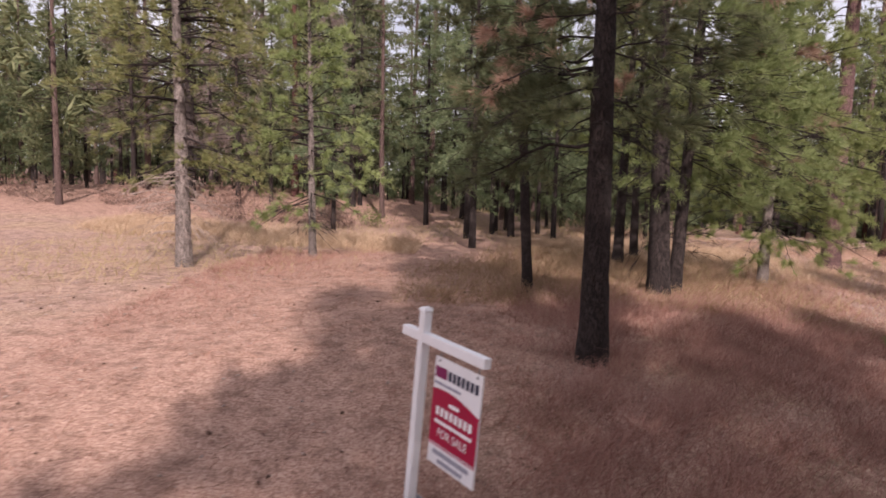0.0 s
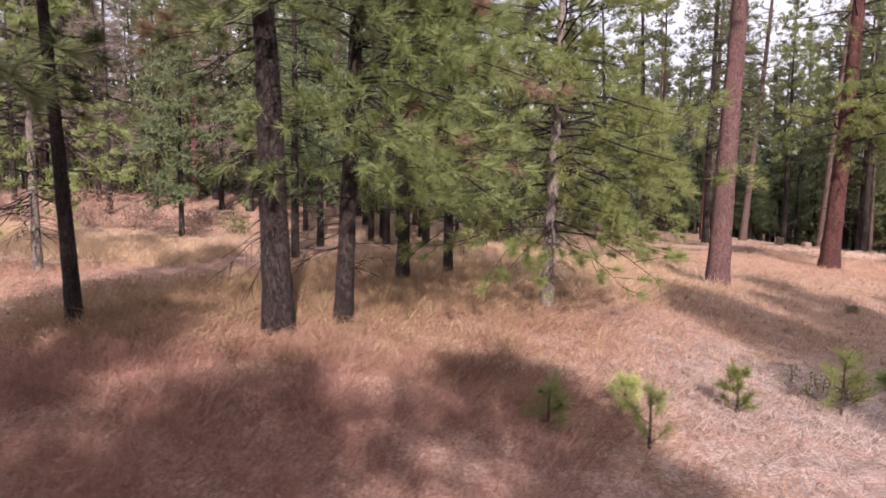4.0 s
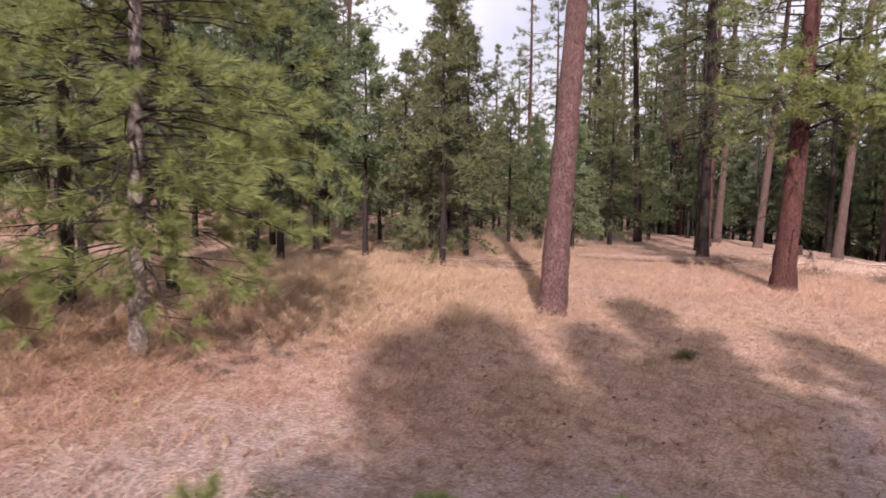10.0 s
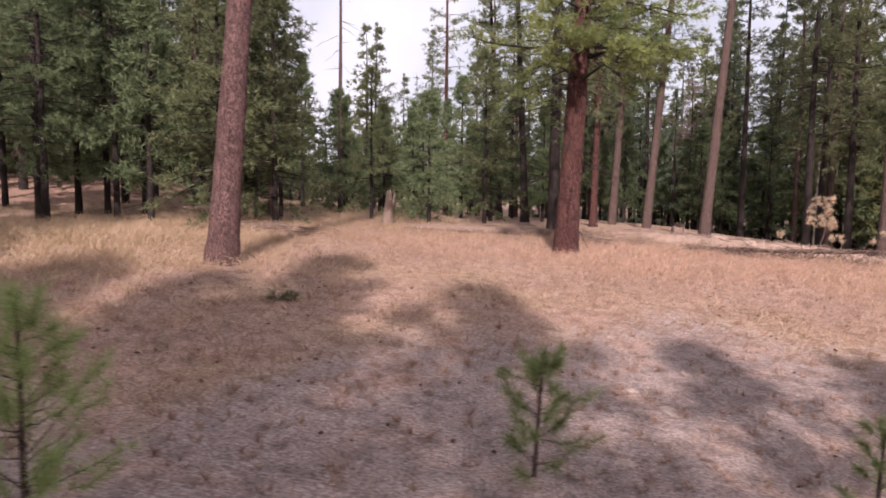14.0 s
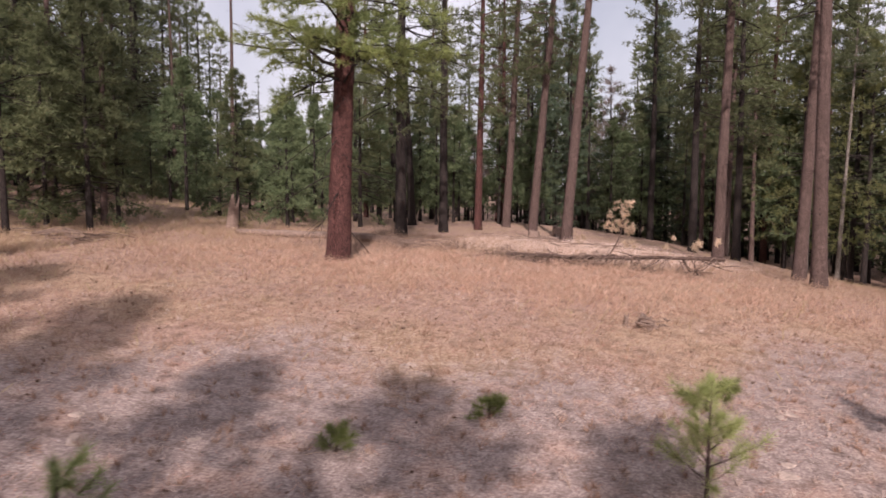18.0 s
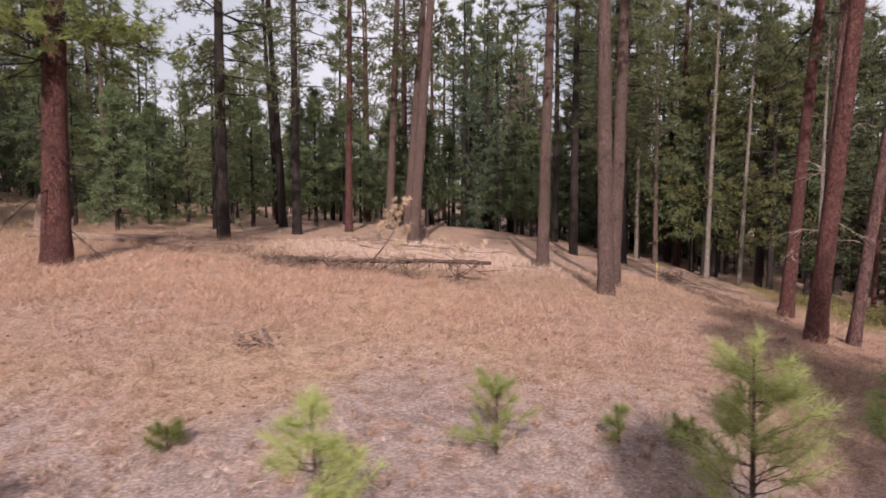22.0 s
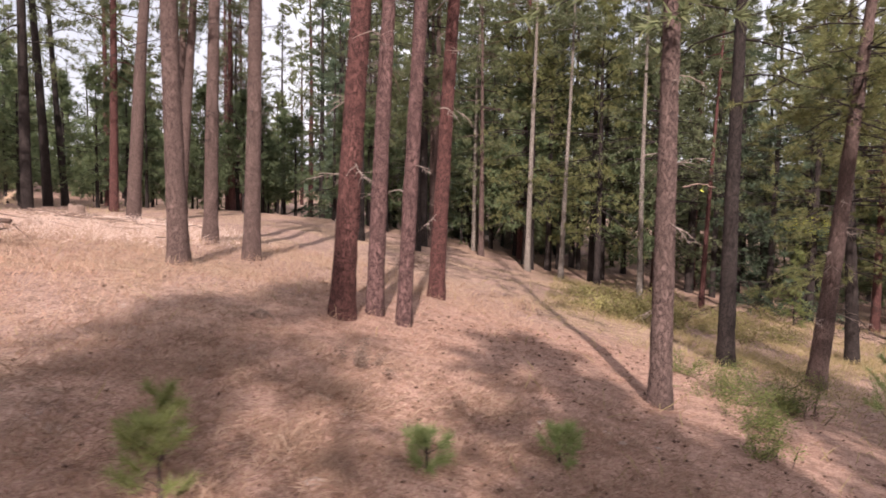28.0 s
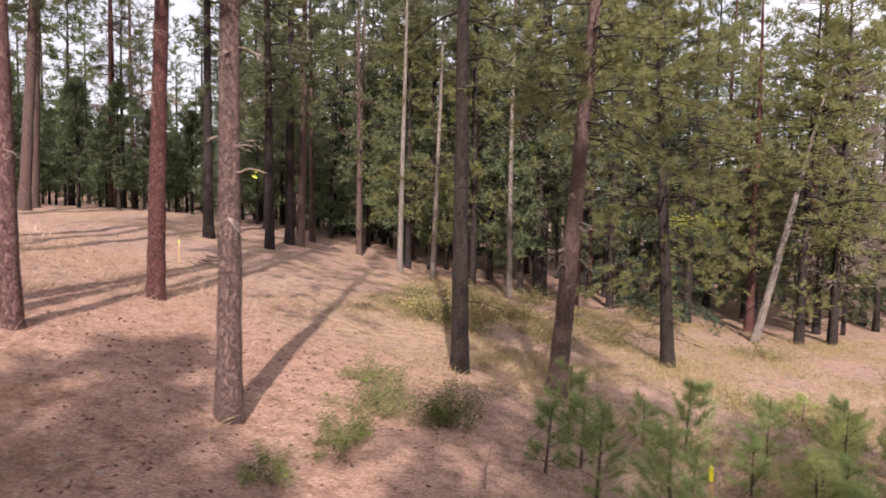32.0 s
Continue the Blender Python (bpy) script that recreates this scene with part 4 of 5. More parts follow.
def meadow(name, n, mat, length, width, dens, box, label, seed, lay=0.6):
    """A sheet of single blades, thinned out by dens(x, y)."""
    r = np.random.default_rng(seed)
    x, y = r.uniform(box[0], box[1], n * 4), r.uniform(box[2], box[3], n * 4)
    clump = 0.5 + 0.5 * np.sin(x * 2.1 + 2 * np.sin(y * 1.3)) * np.sin(y * 2.4 + 2 * np.sin(x * 1.1))
    keep = r.uniform(0, 1, n * 4) < dens(x, y) * (0.3 + 0.7 * clump)
    x, y = x[keep][:n], y[keep][:n]
    c = np.stack([x, y, land(x, y) - 0.01], 1)
    w = np.stack([r.normal(0.15, lay, len(x)), r.normal(0, lay, len(x)), np.full(len(x), 0.8)], 1)
    ln = length * r.uniform(0.5, 1.3, (len(x), 1)) * (0.6 + 0.6 * clump[keep][:n, None])
    w /= np.linalg.norm(w, axis=1, keepdims=True)
    side = np.cross(w, r.normal(0, 1, w.shape))
    side /= np.linalg.norm(side, axis=1, keepdims=True) + 1e-9
    mid_ = c + w * ln * 0.55
    tip = c + w * ln + np.stack([r.normal(0, 0.25, len(x)), r.normal(0, 0.25, len(x)), np.full(len(x), -0.12)], 1) * ln
    v = np.stack([c - side * width / 2, c + side * width / 2, mid_ + side * width * 0.4, mid_ - side * width * 0.4, tip], 1)
    k = np.arange(len(x))[:, None] * 5
    ob = part(name, mesh_np(name, v, k + np.array([[3, 2, 4]]), k + np.array([[0, 1, 2, 3]])), mat, None, label)
    return tagged(ob, "", "grass", "", "stuff")


def open_ground(x, y):
    return np.clip(1.05 - bare(x, y) - 1.3 * bank(x, y), 0.0, 1)


meadow("dry_grass", 74000, STRAW, 0.38, 0.009, lambda x, y: open_ground(x, y) * np.clip((x - 6) / 6, 0.1, 1), (-14, 48, 10, 46), "tall straw-coloured dry grass of the meadow", 5)
meadow("red_grass", 90000, STRAW_RED, 0.3, 0.0065, lambda x, y: open_ground(x, y) * np.clip((15 - x) / 8, 0.05, 1), (-6, 18, 4, 22), "reddish dry grass under the dark pines", 6, 0.8)
meadow("plum_grass", 27000, STRAW_PLUM, 0.4, 0.0065, lambda x, y: np.clip((x - 0.6 - 0.12 * (y - 7)) / 1.2, 0, 1) * np.clip((9.5 - x) / 3, 0, 1), (0.3, 9.5, 4.6, 13.5), "purplish-red dry grass under the first pine", 25, 0.45)
meadow("pale_grass", 22000, STRAW_GREEN, 0.42, 0.013, lambda x, y: open_ground(x, y) * np.clip(np.maximum((20 - x) / 8, (x - 46) / 6), 0.08, 1), (-14, 66, 14, 58), "yellow-green tufts in the dry grass", 7)
meadow("golden_grass", 26000, STRAW_TAN, 0.55, 0.012, lambda x, y: np.clip(1 - np.abs(y - 24.5 + 0.35 * x) / 3.5, 0, 1), (-16, -1, 22, 34), "tall golden grass along the edge of the wood", 11)
meadow("golden_grass", 34000, STRAW_GOLD, 0.46, 0.009, lambda x, y: np.clip(1.1 - np.abs(x - 5 - 0.3 * (y - 18)) / 5, 0, 1), (-1, 13, 12, 27), "tall golden grass round the dark pines", 12)
meadow("golden_grass", 34000, STRAW_TAN, 0.48, 0.01, lambda x, y: np.clip(1.15 - np.hypot((x - 9.5) / 6.5, (y - 27) / 7), 0, 1), (2, 17, 19, 35), "tall golden-brown grass below the young pines", 18)
meadow("russet_grass", 24000, STRAW_RUST, 0.3, 0.009, lambda x, y: np.clip(1.2 - np.hypot((x - 29) / 11, (y - 33.5) / 4.2), 0, 1), (16, 42, 28, 39), "orange-brown dry grass across the meadow", 23)
meadow("pale_straw", 14000, STRAW_PALE, 0.34, 0.012, lambda x, y: np.clip(1.2 - np.hypot((x - 32) / 6, (y - 43.5) / 5), 0, 1), (25, 39, 37, 50), "pale sunlit straw behind the fallen tree", 24)
meadow("straw_grass", 26000, STRAW, 0.26, 0.009, lambda x, y: np.clip(1.2 - np.hypot((x - 47) / 5, (y - 31.0) / 3.6), 0, 1), (40, 53, 26, 36), "matted pale straw grass on the slope", 19, 1.2)
meadow("bleached_grass", 7000, STRAW_PALE, 0.24, 0.008, lambda x, y: np.clip(1.2 - np.hypot(x - 11.4, (y - 13.6) * 1.3) / 2.2, 0, 1), (8.5, 14.5, 11, 16), "bleached white dry grass in the sun", 13, 1.0)
meadow("bleached_grass", 9000, STRAW_PALE, 0.15, 0.008, lambda x, y: np.clip(np.sin(x * 1.7 + np.sin(y * 1.3) * 2) * np.sin(y * 1.9 + x * 0.4) * 1.8 - 0.6, 0, 1), (20, 46, 16, 30), "patches of bleached grass on the stony bank", 26, 1.8)
meadow("slope_grass", 40000, STRAW_GREEN, 0.34, 0.013, lambda x, y: np.clip(0.4 + 0.6 * np.sin(x * 0.7 + 1) * np.sin(y * 0.6), 0, 1) * np.clip((y - 36 - 0.9 * (56 - x)) / 3, 0, 1), (48, 74, 36, 64), "yellow-green grass on the falling slope", 14, 0.7)
meadow("fallen_needles", 44000, NEEDLE_LITTER, 0.17, 0.009, lambda x, y: bare(x, y), (38, 56, 27, 46), "long fallen pine needles matted on the slope", 15, 3.0)
meadow("fallen_needles", 22000, NEEDLE_LITTER, 0.16, 0.008, lambda x, y: bare(x, y), (-10, 5, 3, 20), "long fallen pine needles matted on the track", 16, 3.0)
meadow("short_grass", 52000, STRAW_RED, 0.13, 0.008, lambda x, y: np.full(x.shape, 0.5), (8, 50, 12, 40), "short dry grass and fallen needles", 8, 1.1)



def tufts(name, n, k, mat, length, box, label, seed):
    """Small separate tufts of dead grass, each of k blades."""
    r = np.random.default_rng(seed)
    x, y = r.uniform(box[0], box[1], n * 3), r.uniform(box[2], box[3], n * 3)
    keep = r.uniform(0, 1, n * 3) < np.clip(bank(x, y) + 0.25, 0, 1)
    x, y = x[keep][:n], y[keep][:n]
    c = np.repeat(np.stack([x, y, land(x, y)], 1), 3, 0) + r.normal(0, 0.05, (3 * len(x), 3)) * np.array([1, 1, 0])
    nv, nf = blades(r, c, np.tile([[0, 0, 0.9]], (len(c), 1)), k // 3, length, 0.009, 0.55)
    return tagged(part(name, mesh_np(name, nv, nf), mat, None, label), "", "grass", "", "stuff")


tufts("grass_tufts", 1500, 27, NEEDLE_LITTER, 0.15, (12, 47, 14, 34), "small brown tufts of dead grass on the grit", 21)
tufts("pale_tufts", 700, 27, STRAW_PALE, 0.13, (12, 47, 14, 34), "small bleached tufts of dead grass on the grit", 22)

# a wooded rise far off closes the view
ra = np.linspace(0, 2 * np.pi, 181)
rh = np.array([0.0, 0.35, 0.75, 1.0, 0.9])
rr_ = np.array([190.0, 205, 225, 250, 300])
rz = np.outer(rh, 20 + 5 * np.sin(ra * 7) + 3 * np.sin(ra * 17 + 1)) - 12
rx, ry = 30 + np.outer(rr_, np.cos(ra)), 40 + np.outer(rr_, np.sin(ra))
j, i = np.arange(4)[:, None] * 181, np.arange(180)[None]
rq = np.stack([j + i, j + i + 1, j + 181 + i + 1, j + 181 + i], -1).reshape(-1, 4)
WOODS = plain("far_woods", (0.045, 0.06, 0.035), 0.95, 0.5, 0.12, 0.8)
tagged(part("backdrop", mesh_np("backdrop", np.stack([rx, ry, rz], -1), None, rq, True), WOODS, None, "low wooded ridge in the distance"), "", "hill", "", "structure")

# ---- the sale sign ----
VINYL = plain("white_vinyl", (0.8, 0.8, 0.82), 0.35, 0.04, 5, 0.02)
SIGN_WHITE = plain("sign_white", (0.78, 0.78, 0.8), 0.4, 0.04, 5, 0.0)
SIGN_RED = plain("sign_red", (0.36, 0.012, 0.05), 0.4, 0.06, 5, 0.0)
INK = plain("dark_ink", (0.03, 0.03, 0.06), 0.5, 0.1, 5, 0.0)
PLUM = plain("plum_ink", (0.2, 0.02, 0.09), 0.5, 0.1, 5, 0.0)
GREY_INK = plain("grey_ink", (0.3, 0.3, 0.36), 0.5, 0.1, 5, 0.0)
STEEL = plain("dull_steel", (0.25, 0.25, 0.26), 0.45, 0.15, 20, 0.05)


def box(x0, x1, y0, y1, z0, z1, bev=0.0):
    bm = bmesh.new()
    bmesh.ops.create_cube(bm, size=1)
    for v in bm.verts:
        v.co = Vector(((x0 + x1) / 2 + v.co.x * (x1 - x0), (y0 + y1) / 2 + v.co.y * (y1 - y0), (z0 + z1) / 2 + v.co.z * (z1 - z0)))
    if bev:
        bmesh.ops.bevel(bm, geom=bm.edges[:], offset=bev, segments=2, affect="EDGES")
    return bm


def flat(points, y, depth=0.002):
    """A flat shape in the x-z plane, facing -y."""
    bm = bmesh.new()
    f = bm.faces.new([bm.verts.new((x, y, z)) for x, z in points])
    g = bmesh.ops.extrude_face_region(bm, geom=[f])
    for v in g["geom"]:
        if isinstance(v, bmesh.types.BMVert):
            v.co.y += depth
    bmesh.ops.recalc_face_normals(bm, faces=bm.faces[:])
    return bm


def lettering(text, size, x, z, y, mat, parent, label):
    cu = bpy.data.curves.new("lettering", "FONT")
    cu.body, cu.size, cu.align_x, cu.extrude = text, size, "CENTER", 0.001
    tmp = bpy.data.objects.new("tmp", cu)
    scene.collection.objects.link(tmp)
    bpy.context.view_layer.update()
    me = bpy.data.meshes.new_from_object(tmp.evaluated_get(bpy.context.evaluated_depsgraph_get()))
    bpy.data.objects.remove(tmp)
    bpy.data.curves.remove(cu)
    me.transform(Matrix.Translation((x, y, z)) @ Matrix.Rotation(radians(90), 4, "X") @ Matrix.Scale(1.05, 4, (0, 1, 0)))
    return part("lettering", me, mat, parent, label)


def sale_sign():
    root = tagged(new("sale_sign"), "white post sign with a hanging red and white panel", "sign")
    part("post", box(-0.045, 0.045, -0.045, 0.045, -0.7, 1.62, 0.006), VINYL, root, "white square post")
    cap = bmesh.new()
    bmesh.ops.create_cone(cap, segments=4, radius1=0.075, radius2=0.055, depth=0.03, cap_ends=True)
    bmesh.ops.transform(cap, matrix=Matrix.Translation((0, 0, 1.635)) @ Matrix.Rotation(radians(45), 4, "Z"), verts=cap.verts)
    part("post_cap", cap, VINYL, root)
    part("arm", box(-0.33, 0.97, -0.04, 0.04, 1.32, 1.415, 0.006), VINYL, root, "white cross arm")
    part("stake_foot", box(-0.012, 0.16, 0.05, 0.06, -0.7, -0.2), STEEL, root, "steel ground stake")
    x0, x1, z0, z1 = 0.24, 0.94, 0.25, 1.25
    panel = part("panel", box(x0, x1, -0.008, 0.008, z0, z1, 0.002), SIGN_WHITE, root, "white sign panel")
    for x in (x0 + 0.07, x1 - 0.07):
        ring = bmesh.new()
        bmesh.ops.create_cone(ring, segments=10, radius1=0.014, radius2=0.014, depth=0.01, cap_ends=True)
        bmesh.ops.transform(ring, matrix=Matrix.Translation((x, -0.008, z1 - 0.03)) @ Matrix.Rotation(radians(90), 4, "X"), verts=ring.verts)
        part("grommet", ring, STEEL, panel)
        part("hook", box(x - 0.004, x + 0.004, -0.004, 0.004, z1 - 0.04, 1.33), STEEL, root)
    for yy, sgn in ((-0.0115, 1), (0.0095, -1)):
        top = [(x0 + (x1 - x0) * s, z1 - 0.30 - 0.05 * s + 0.035 * math.sin(s * math.pi * 1.2)) for s in np.linspace(0, 1, 13)]
        part("red_field", flat([(x0 + 0.004, z0 + 0.2), (x1 - 0.004, z0 + 0.2)] + top[::-1], yy), SIGN_RED, panel, "deep red field with a wavy top edge")
        part("stripe", flat([(x0 + 0.004, z0 + 0.178), (x1 - 0.004, z0 + 0.178), (x1 - 0.004, z0 + 0.19), (x0 + 0.004, z0 + 0.19)], yy), SIGN_RED, panel)

    def bar(xa, xb, za, zb, mat, where=-0.0115):
        part("print_bar", flat([(xa, za), (xb, za), (xb, zb), (xa, zb)], where - 0.001), mat, panel)
    bar(x0 + 0.02, x0 + 0.2, z1 - 0.185, z1 - 0.085, PLUM)
    for i in range(7):
        bar(x0 + 0.225 + i * 0.065, x0 + 0.27 + i * 0.065, z1 - 0.18, z1 - 0.09, INK)
    bar(x0 + 0.02, x0 + 0.42, z1 - 0.25, z1 - 0.225, GREY_INK)
    bar(x0 + 0.27, x0 + 0.42, z1 - 0.41, z1 - 0.375, SIGN_WHITE, -0.0135)
    for i in range(8):
        bar(x0 + 0.08 + i * 0.07, x0 + 0.128 + i * 0.07, z1 - 0.53, z1 - 0.45, SIGN_WHITE, -0.0135)
    bar(x0 + 0.07, x0 + 0.63, z1 - 0.605, z1 - 0.572, SIGN_WHITE, -0.0135)
    lettering("FOR SALE", 0.105, (x0 + x1) / 2, z1 - 0.72, -0.0145, SIGN_WHITE, panel, "white words FOR SALE")
    bar(x0 + 0.08, x0 + 0.62, z0 + 0.1, z0 + 0.145, GREY_INK)
    bar(x0 + 0.16, x0 + 0.54, z0 + 0.03, z0 + 0.07, GREY_INK)
    root.matrix_basis = Matrix.Translation((-0.255, 6.02, -0.28)) @ Matrix.Rotation(radians(3.9), 4, "Y") @ Matrix.Rotation(radians(-55), 4, "Z")


sale_sign()

# ---- seedlings ----
NEEDLE_SEED = leafy("seedling_needles", (0.25, 0.29, 0.1), (0.39, 0.425, 0.17), (0.53, 0.55, 0.28), 0.5)


def sapling(seed, h, needle=NEEDLE_LIGHT, dense=1.0, label="young pine seedling with long needle tufts"):
    """A stem with whorls of upcurved branches, each ending in a brush of long needles."""
    r = np.random.default_rng(seed)
    root = tagged(new("pine_sapling"), label, "seedling")
    v, q, line = trunk_mesh(r, h * 0.93, 0.014 + 0.014 * h, (r.normal(0, 0.03), r.normal(0, 0.03)), 7, 0.1, 0.2, 0.02)
    part("stem", mesh_np("stem", v, None, q, True), BARK_GREY, root)
    whorls = max(3, int(round(h / 0.27)))
    per = max(3, int(round(5.4 * dense)))
    n = whorls * per
    u = np.clip(np.repeat(np.linspace(0.14, 0.86, whorls), per) + r.normal(0, 0.03, n), 0.05, 0.93)
    ln = (0.12 + 0.42 * h ** 0.8 * (1 - u) ** 0.55) * r.uniform(0.5, 1.2, n)
    p, rr = limbs(r, line, u * h * 0.93, ln, np.radians(r.uniform(8, 45, n)), np.full(n, -0.15), rad=0.014, rings=7)
    for i in range(n):
        lv, lq = tubes(p[i:i + 1], rr[i:i + 1] * 0.7, 4)
        part("branch", mesh_np("branch", lv, None, lq, True), BARK_GREY, root)
    c = np.concatenate([p[:, 3:], (p[:, 4:] + p[:, 3:-1]) / 2], 1).reshape(-1, 3)
    d = np.concatenate([p[:, 3:] - p[:, 2:-1], p[:, 4:] - p[:, 3:-1]], 1).reshape(-1, 3)
    tops = at_height(line, np.linspace(h * 0.93 - 0.06 - 0.14 * h ** 0.5, h * 0.93, 9))[0]
    c = np.concatenate([c, tops])
    d = np.concatenate([d, np.tile([[0, 0, 0.1]], (9, 1))])
    d = 0.8 * d / (np.linalg.norm(d, axis=1, keepdims=True) + 1e-9) + np.array([0, 0, 0.1])
    nv, nf = blades(r, c, d, 22, 0.13 + 0.03 * h, 0.0055, 0.75)
    part("needles", mesh_np("needles", nv, nf), needle, root)
    return root


for i, (x, y, h, kind, dn) in enumerate((
        (9.68, 11.57, 0.75, 0, 0.4), (8.49, 11.66, 0.55, 0, 1), (9.64, 12.65, 0.45, 0, 1), (11.34, 13.2, 0.6, 2, 1), (13.1, 13.75, 0.95, 0, 0.9), (16.63, 15.67, 0.6, 1, 0.8), (14.86, 15.4, 0.25, 1, 1),
        (20.09, 15.8, 2.1, 1, 1.1), (23.72, 18.5, 1.45, 1, 1.1), (27.08, 18.77, 1.05, 1, 0.7), (33.17, 21.97, 1.55, 0, 1.1), (36.5, 23.7, 1.55, 0, 1.2), (37.88, 26.15, 1.1, 0, 1.1), (39.43, 27.0, 0.5, 0, 0.6),
        (40.7, 25.1, 2.3, 0, 1.1), (41.3, 28.0, 1.05, 2, 1), (43.2, 28.0, 1.4, 1, 1), (45.6, 28.8, 0.75, 0, 1), (56.9, 34.6, 2.0, 1, 1), (57.2, 39.7, 1.0, 1, 0.8), (62.0, 44.9, 0.8, 0, 1),
        (55.7, 39.0, 1.55, 1, 0.8), (59.4, 35.4, 1.5, 1, 1.2), (59.6, 37.2, 1.4, 0, 1.2), (60.4, 36.0, 1.5, 1, 1.2), (58.9, 38.4, 1.0, 1, 1.2), (61.6, 38.6, 1.3, 0, 1.1), (57.6, 37.0, 0.9, 1, 1.2), (62.8, 40.0, 1.2, 1, 1), (56.1, 36.4, 1.5, 1, 1), (55.3, 36.9, 1.2, 1, 0.9), (59.2, 36.3, 1.7, 0, 1.2), (61.0, 37.2, 1.5, 1, 1.2), (60.2, 38.0, 1.2, 1, 1.1), (62.3, 37.4, 1.6, 0, 1.2), (63.6, 38.6, 1.4, 1, 1.1), (55.9, 37.6, 1.3, 1, 1), (58.0, 39.6, 1.7, 1, 1.1), (59.8, 40.6, 1.5, 1, 1.1), (61.5, 41.4, 1.6, 1, 1.1), (63.0, 42.0, 1.5, 1, 1), (60.8, 39.4, 1.8, 0, 1.1), (62.6, 40.9, 1.3, 0, 1), (48.9, 31.6, 0.4, 1, 1), (47.55, 30.5, 0.45, 1, 1), (45.2, 29.4, 0.7, 0, 1),
        (30.37, 23.2, 0.3, 2, 0.7), (28.64, 21.6, 0.3, 2, 0.7), (33.95, 24.97, 0.28, 2, 0.8), (40.33, 27.2, 0.35, 2, 0.8))):
    stand(sapling(400 + i, h, (NEEDLE_SEED, NEEDLE_LIGHT, LEAF)[kind], dn,
                  ("pale green pine seedling on the bank", "dark green pine seedling on the bank", "small yellow-green seedling in dry grass")[kind]), x, y, i * 1.7, 1.0, 0.02)

# ---- low shrubs on the slope ----


def shrub(seed, w, h, n, mat=LEAF, name="shrub", label="low yellow-green leafy shrub", leaf=0.05):
    r = np.random.default_rng(seed)
    root = tagged(new(name), label, "shrub")
    k = max(8, int(14 * w))
    az, el = r.uniform(0, 6.28, k), np.radians(r.uniform(25, 80, k))
    ln = r.uniform(0.5, 1.0, k)
    base = np.stack([r.normal(0, w * 0.18, k), r.normal(0, w * 0.18, k), np.full(k, -0.03)], 1)
    tip = base + np.stack([np.cos(az) * np.cos(el) * ln * w * 0.6, np.sin(az) * np.cos(el) * ln * w * 0.6, np.sin(el) * ln * h], 1)
    mid_ = (base + tip) / 2 + r.normal(0, 0.03, base.shape)
    lv, lq = tubes(np.stack([base, mid_, tip], 1), np.tile([[0.008, 0.006, 0.003]], (k, 1)), 4)
    tagged(part("stalk", mesh_np("stalk", lv, None, lq, True), BARK_GREY, root), kind="stuff")
    s = r.uniform(0.3, 1.05, n)
    i = r.integers(0, k, n)
    c = base[i] + (tip - base)[i] * s[:, None] + r.normal(0, 0.06 * w, (n, 3)) * np.array([1, 1, 0.6])
    c[:, 2] = np.abs(c[:, 2])
    d = r.normal(0, 1, (n, 3))
    d /= np.linalg.norm(d, axis=1, keepdims=True)
    sd = np.cross(d, r.normal(0, 1, (n, 3)))
    sd /= np.linalg.norm(sd, axis=1, keepdims=True)
    L = leaf * r.uniform(0.6, 1.3, (n, 1))
    v = np.stack([c, c + d * L * 0.5 + sd * L * 0.3, c + d * L, c + d * L * 0.5 - sd * L * 0.3], 1)
    tagged(part("foliage", mesh_np("foliage", v, None, np.arange(4 * n).reshape(-1, 4)), mat, root), kind="stuff")
    return root


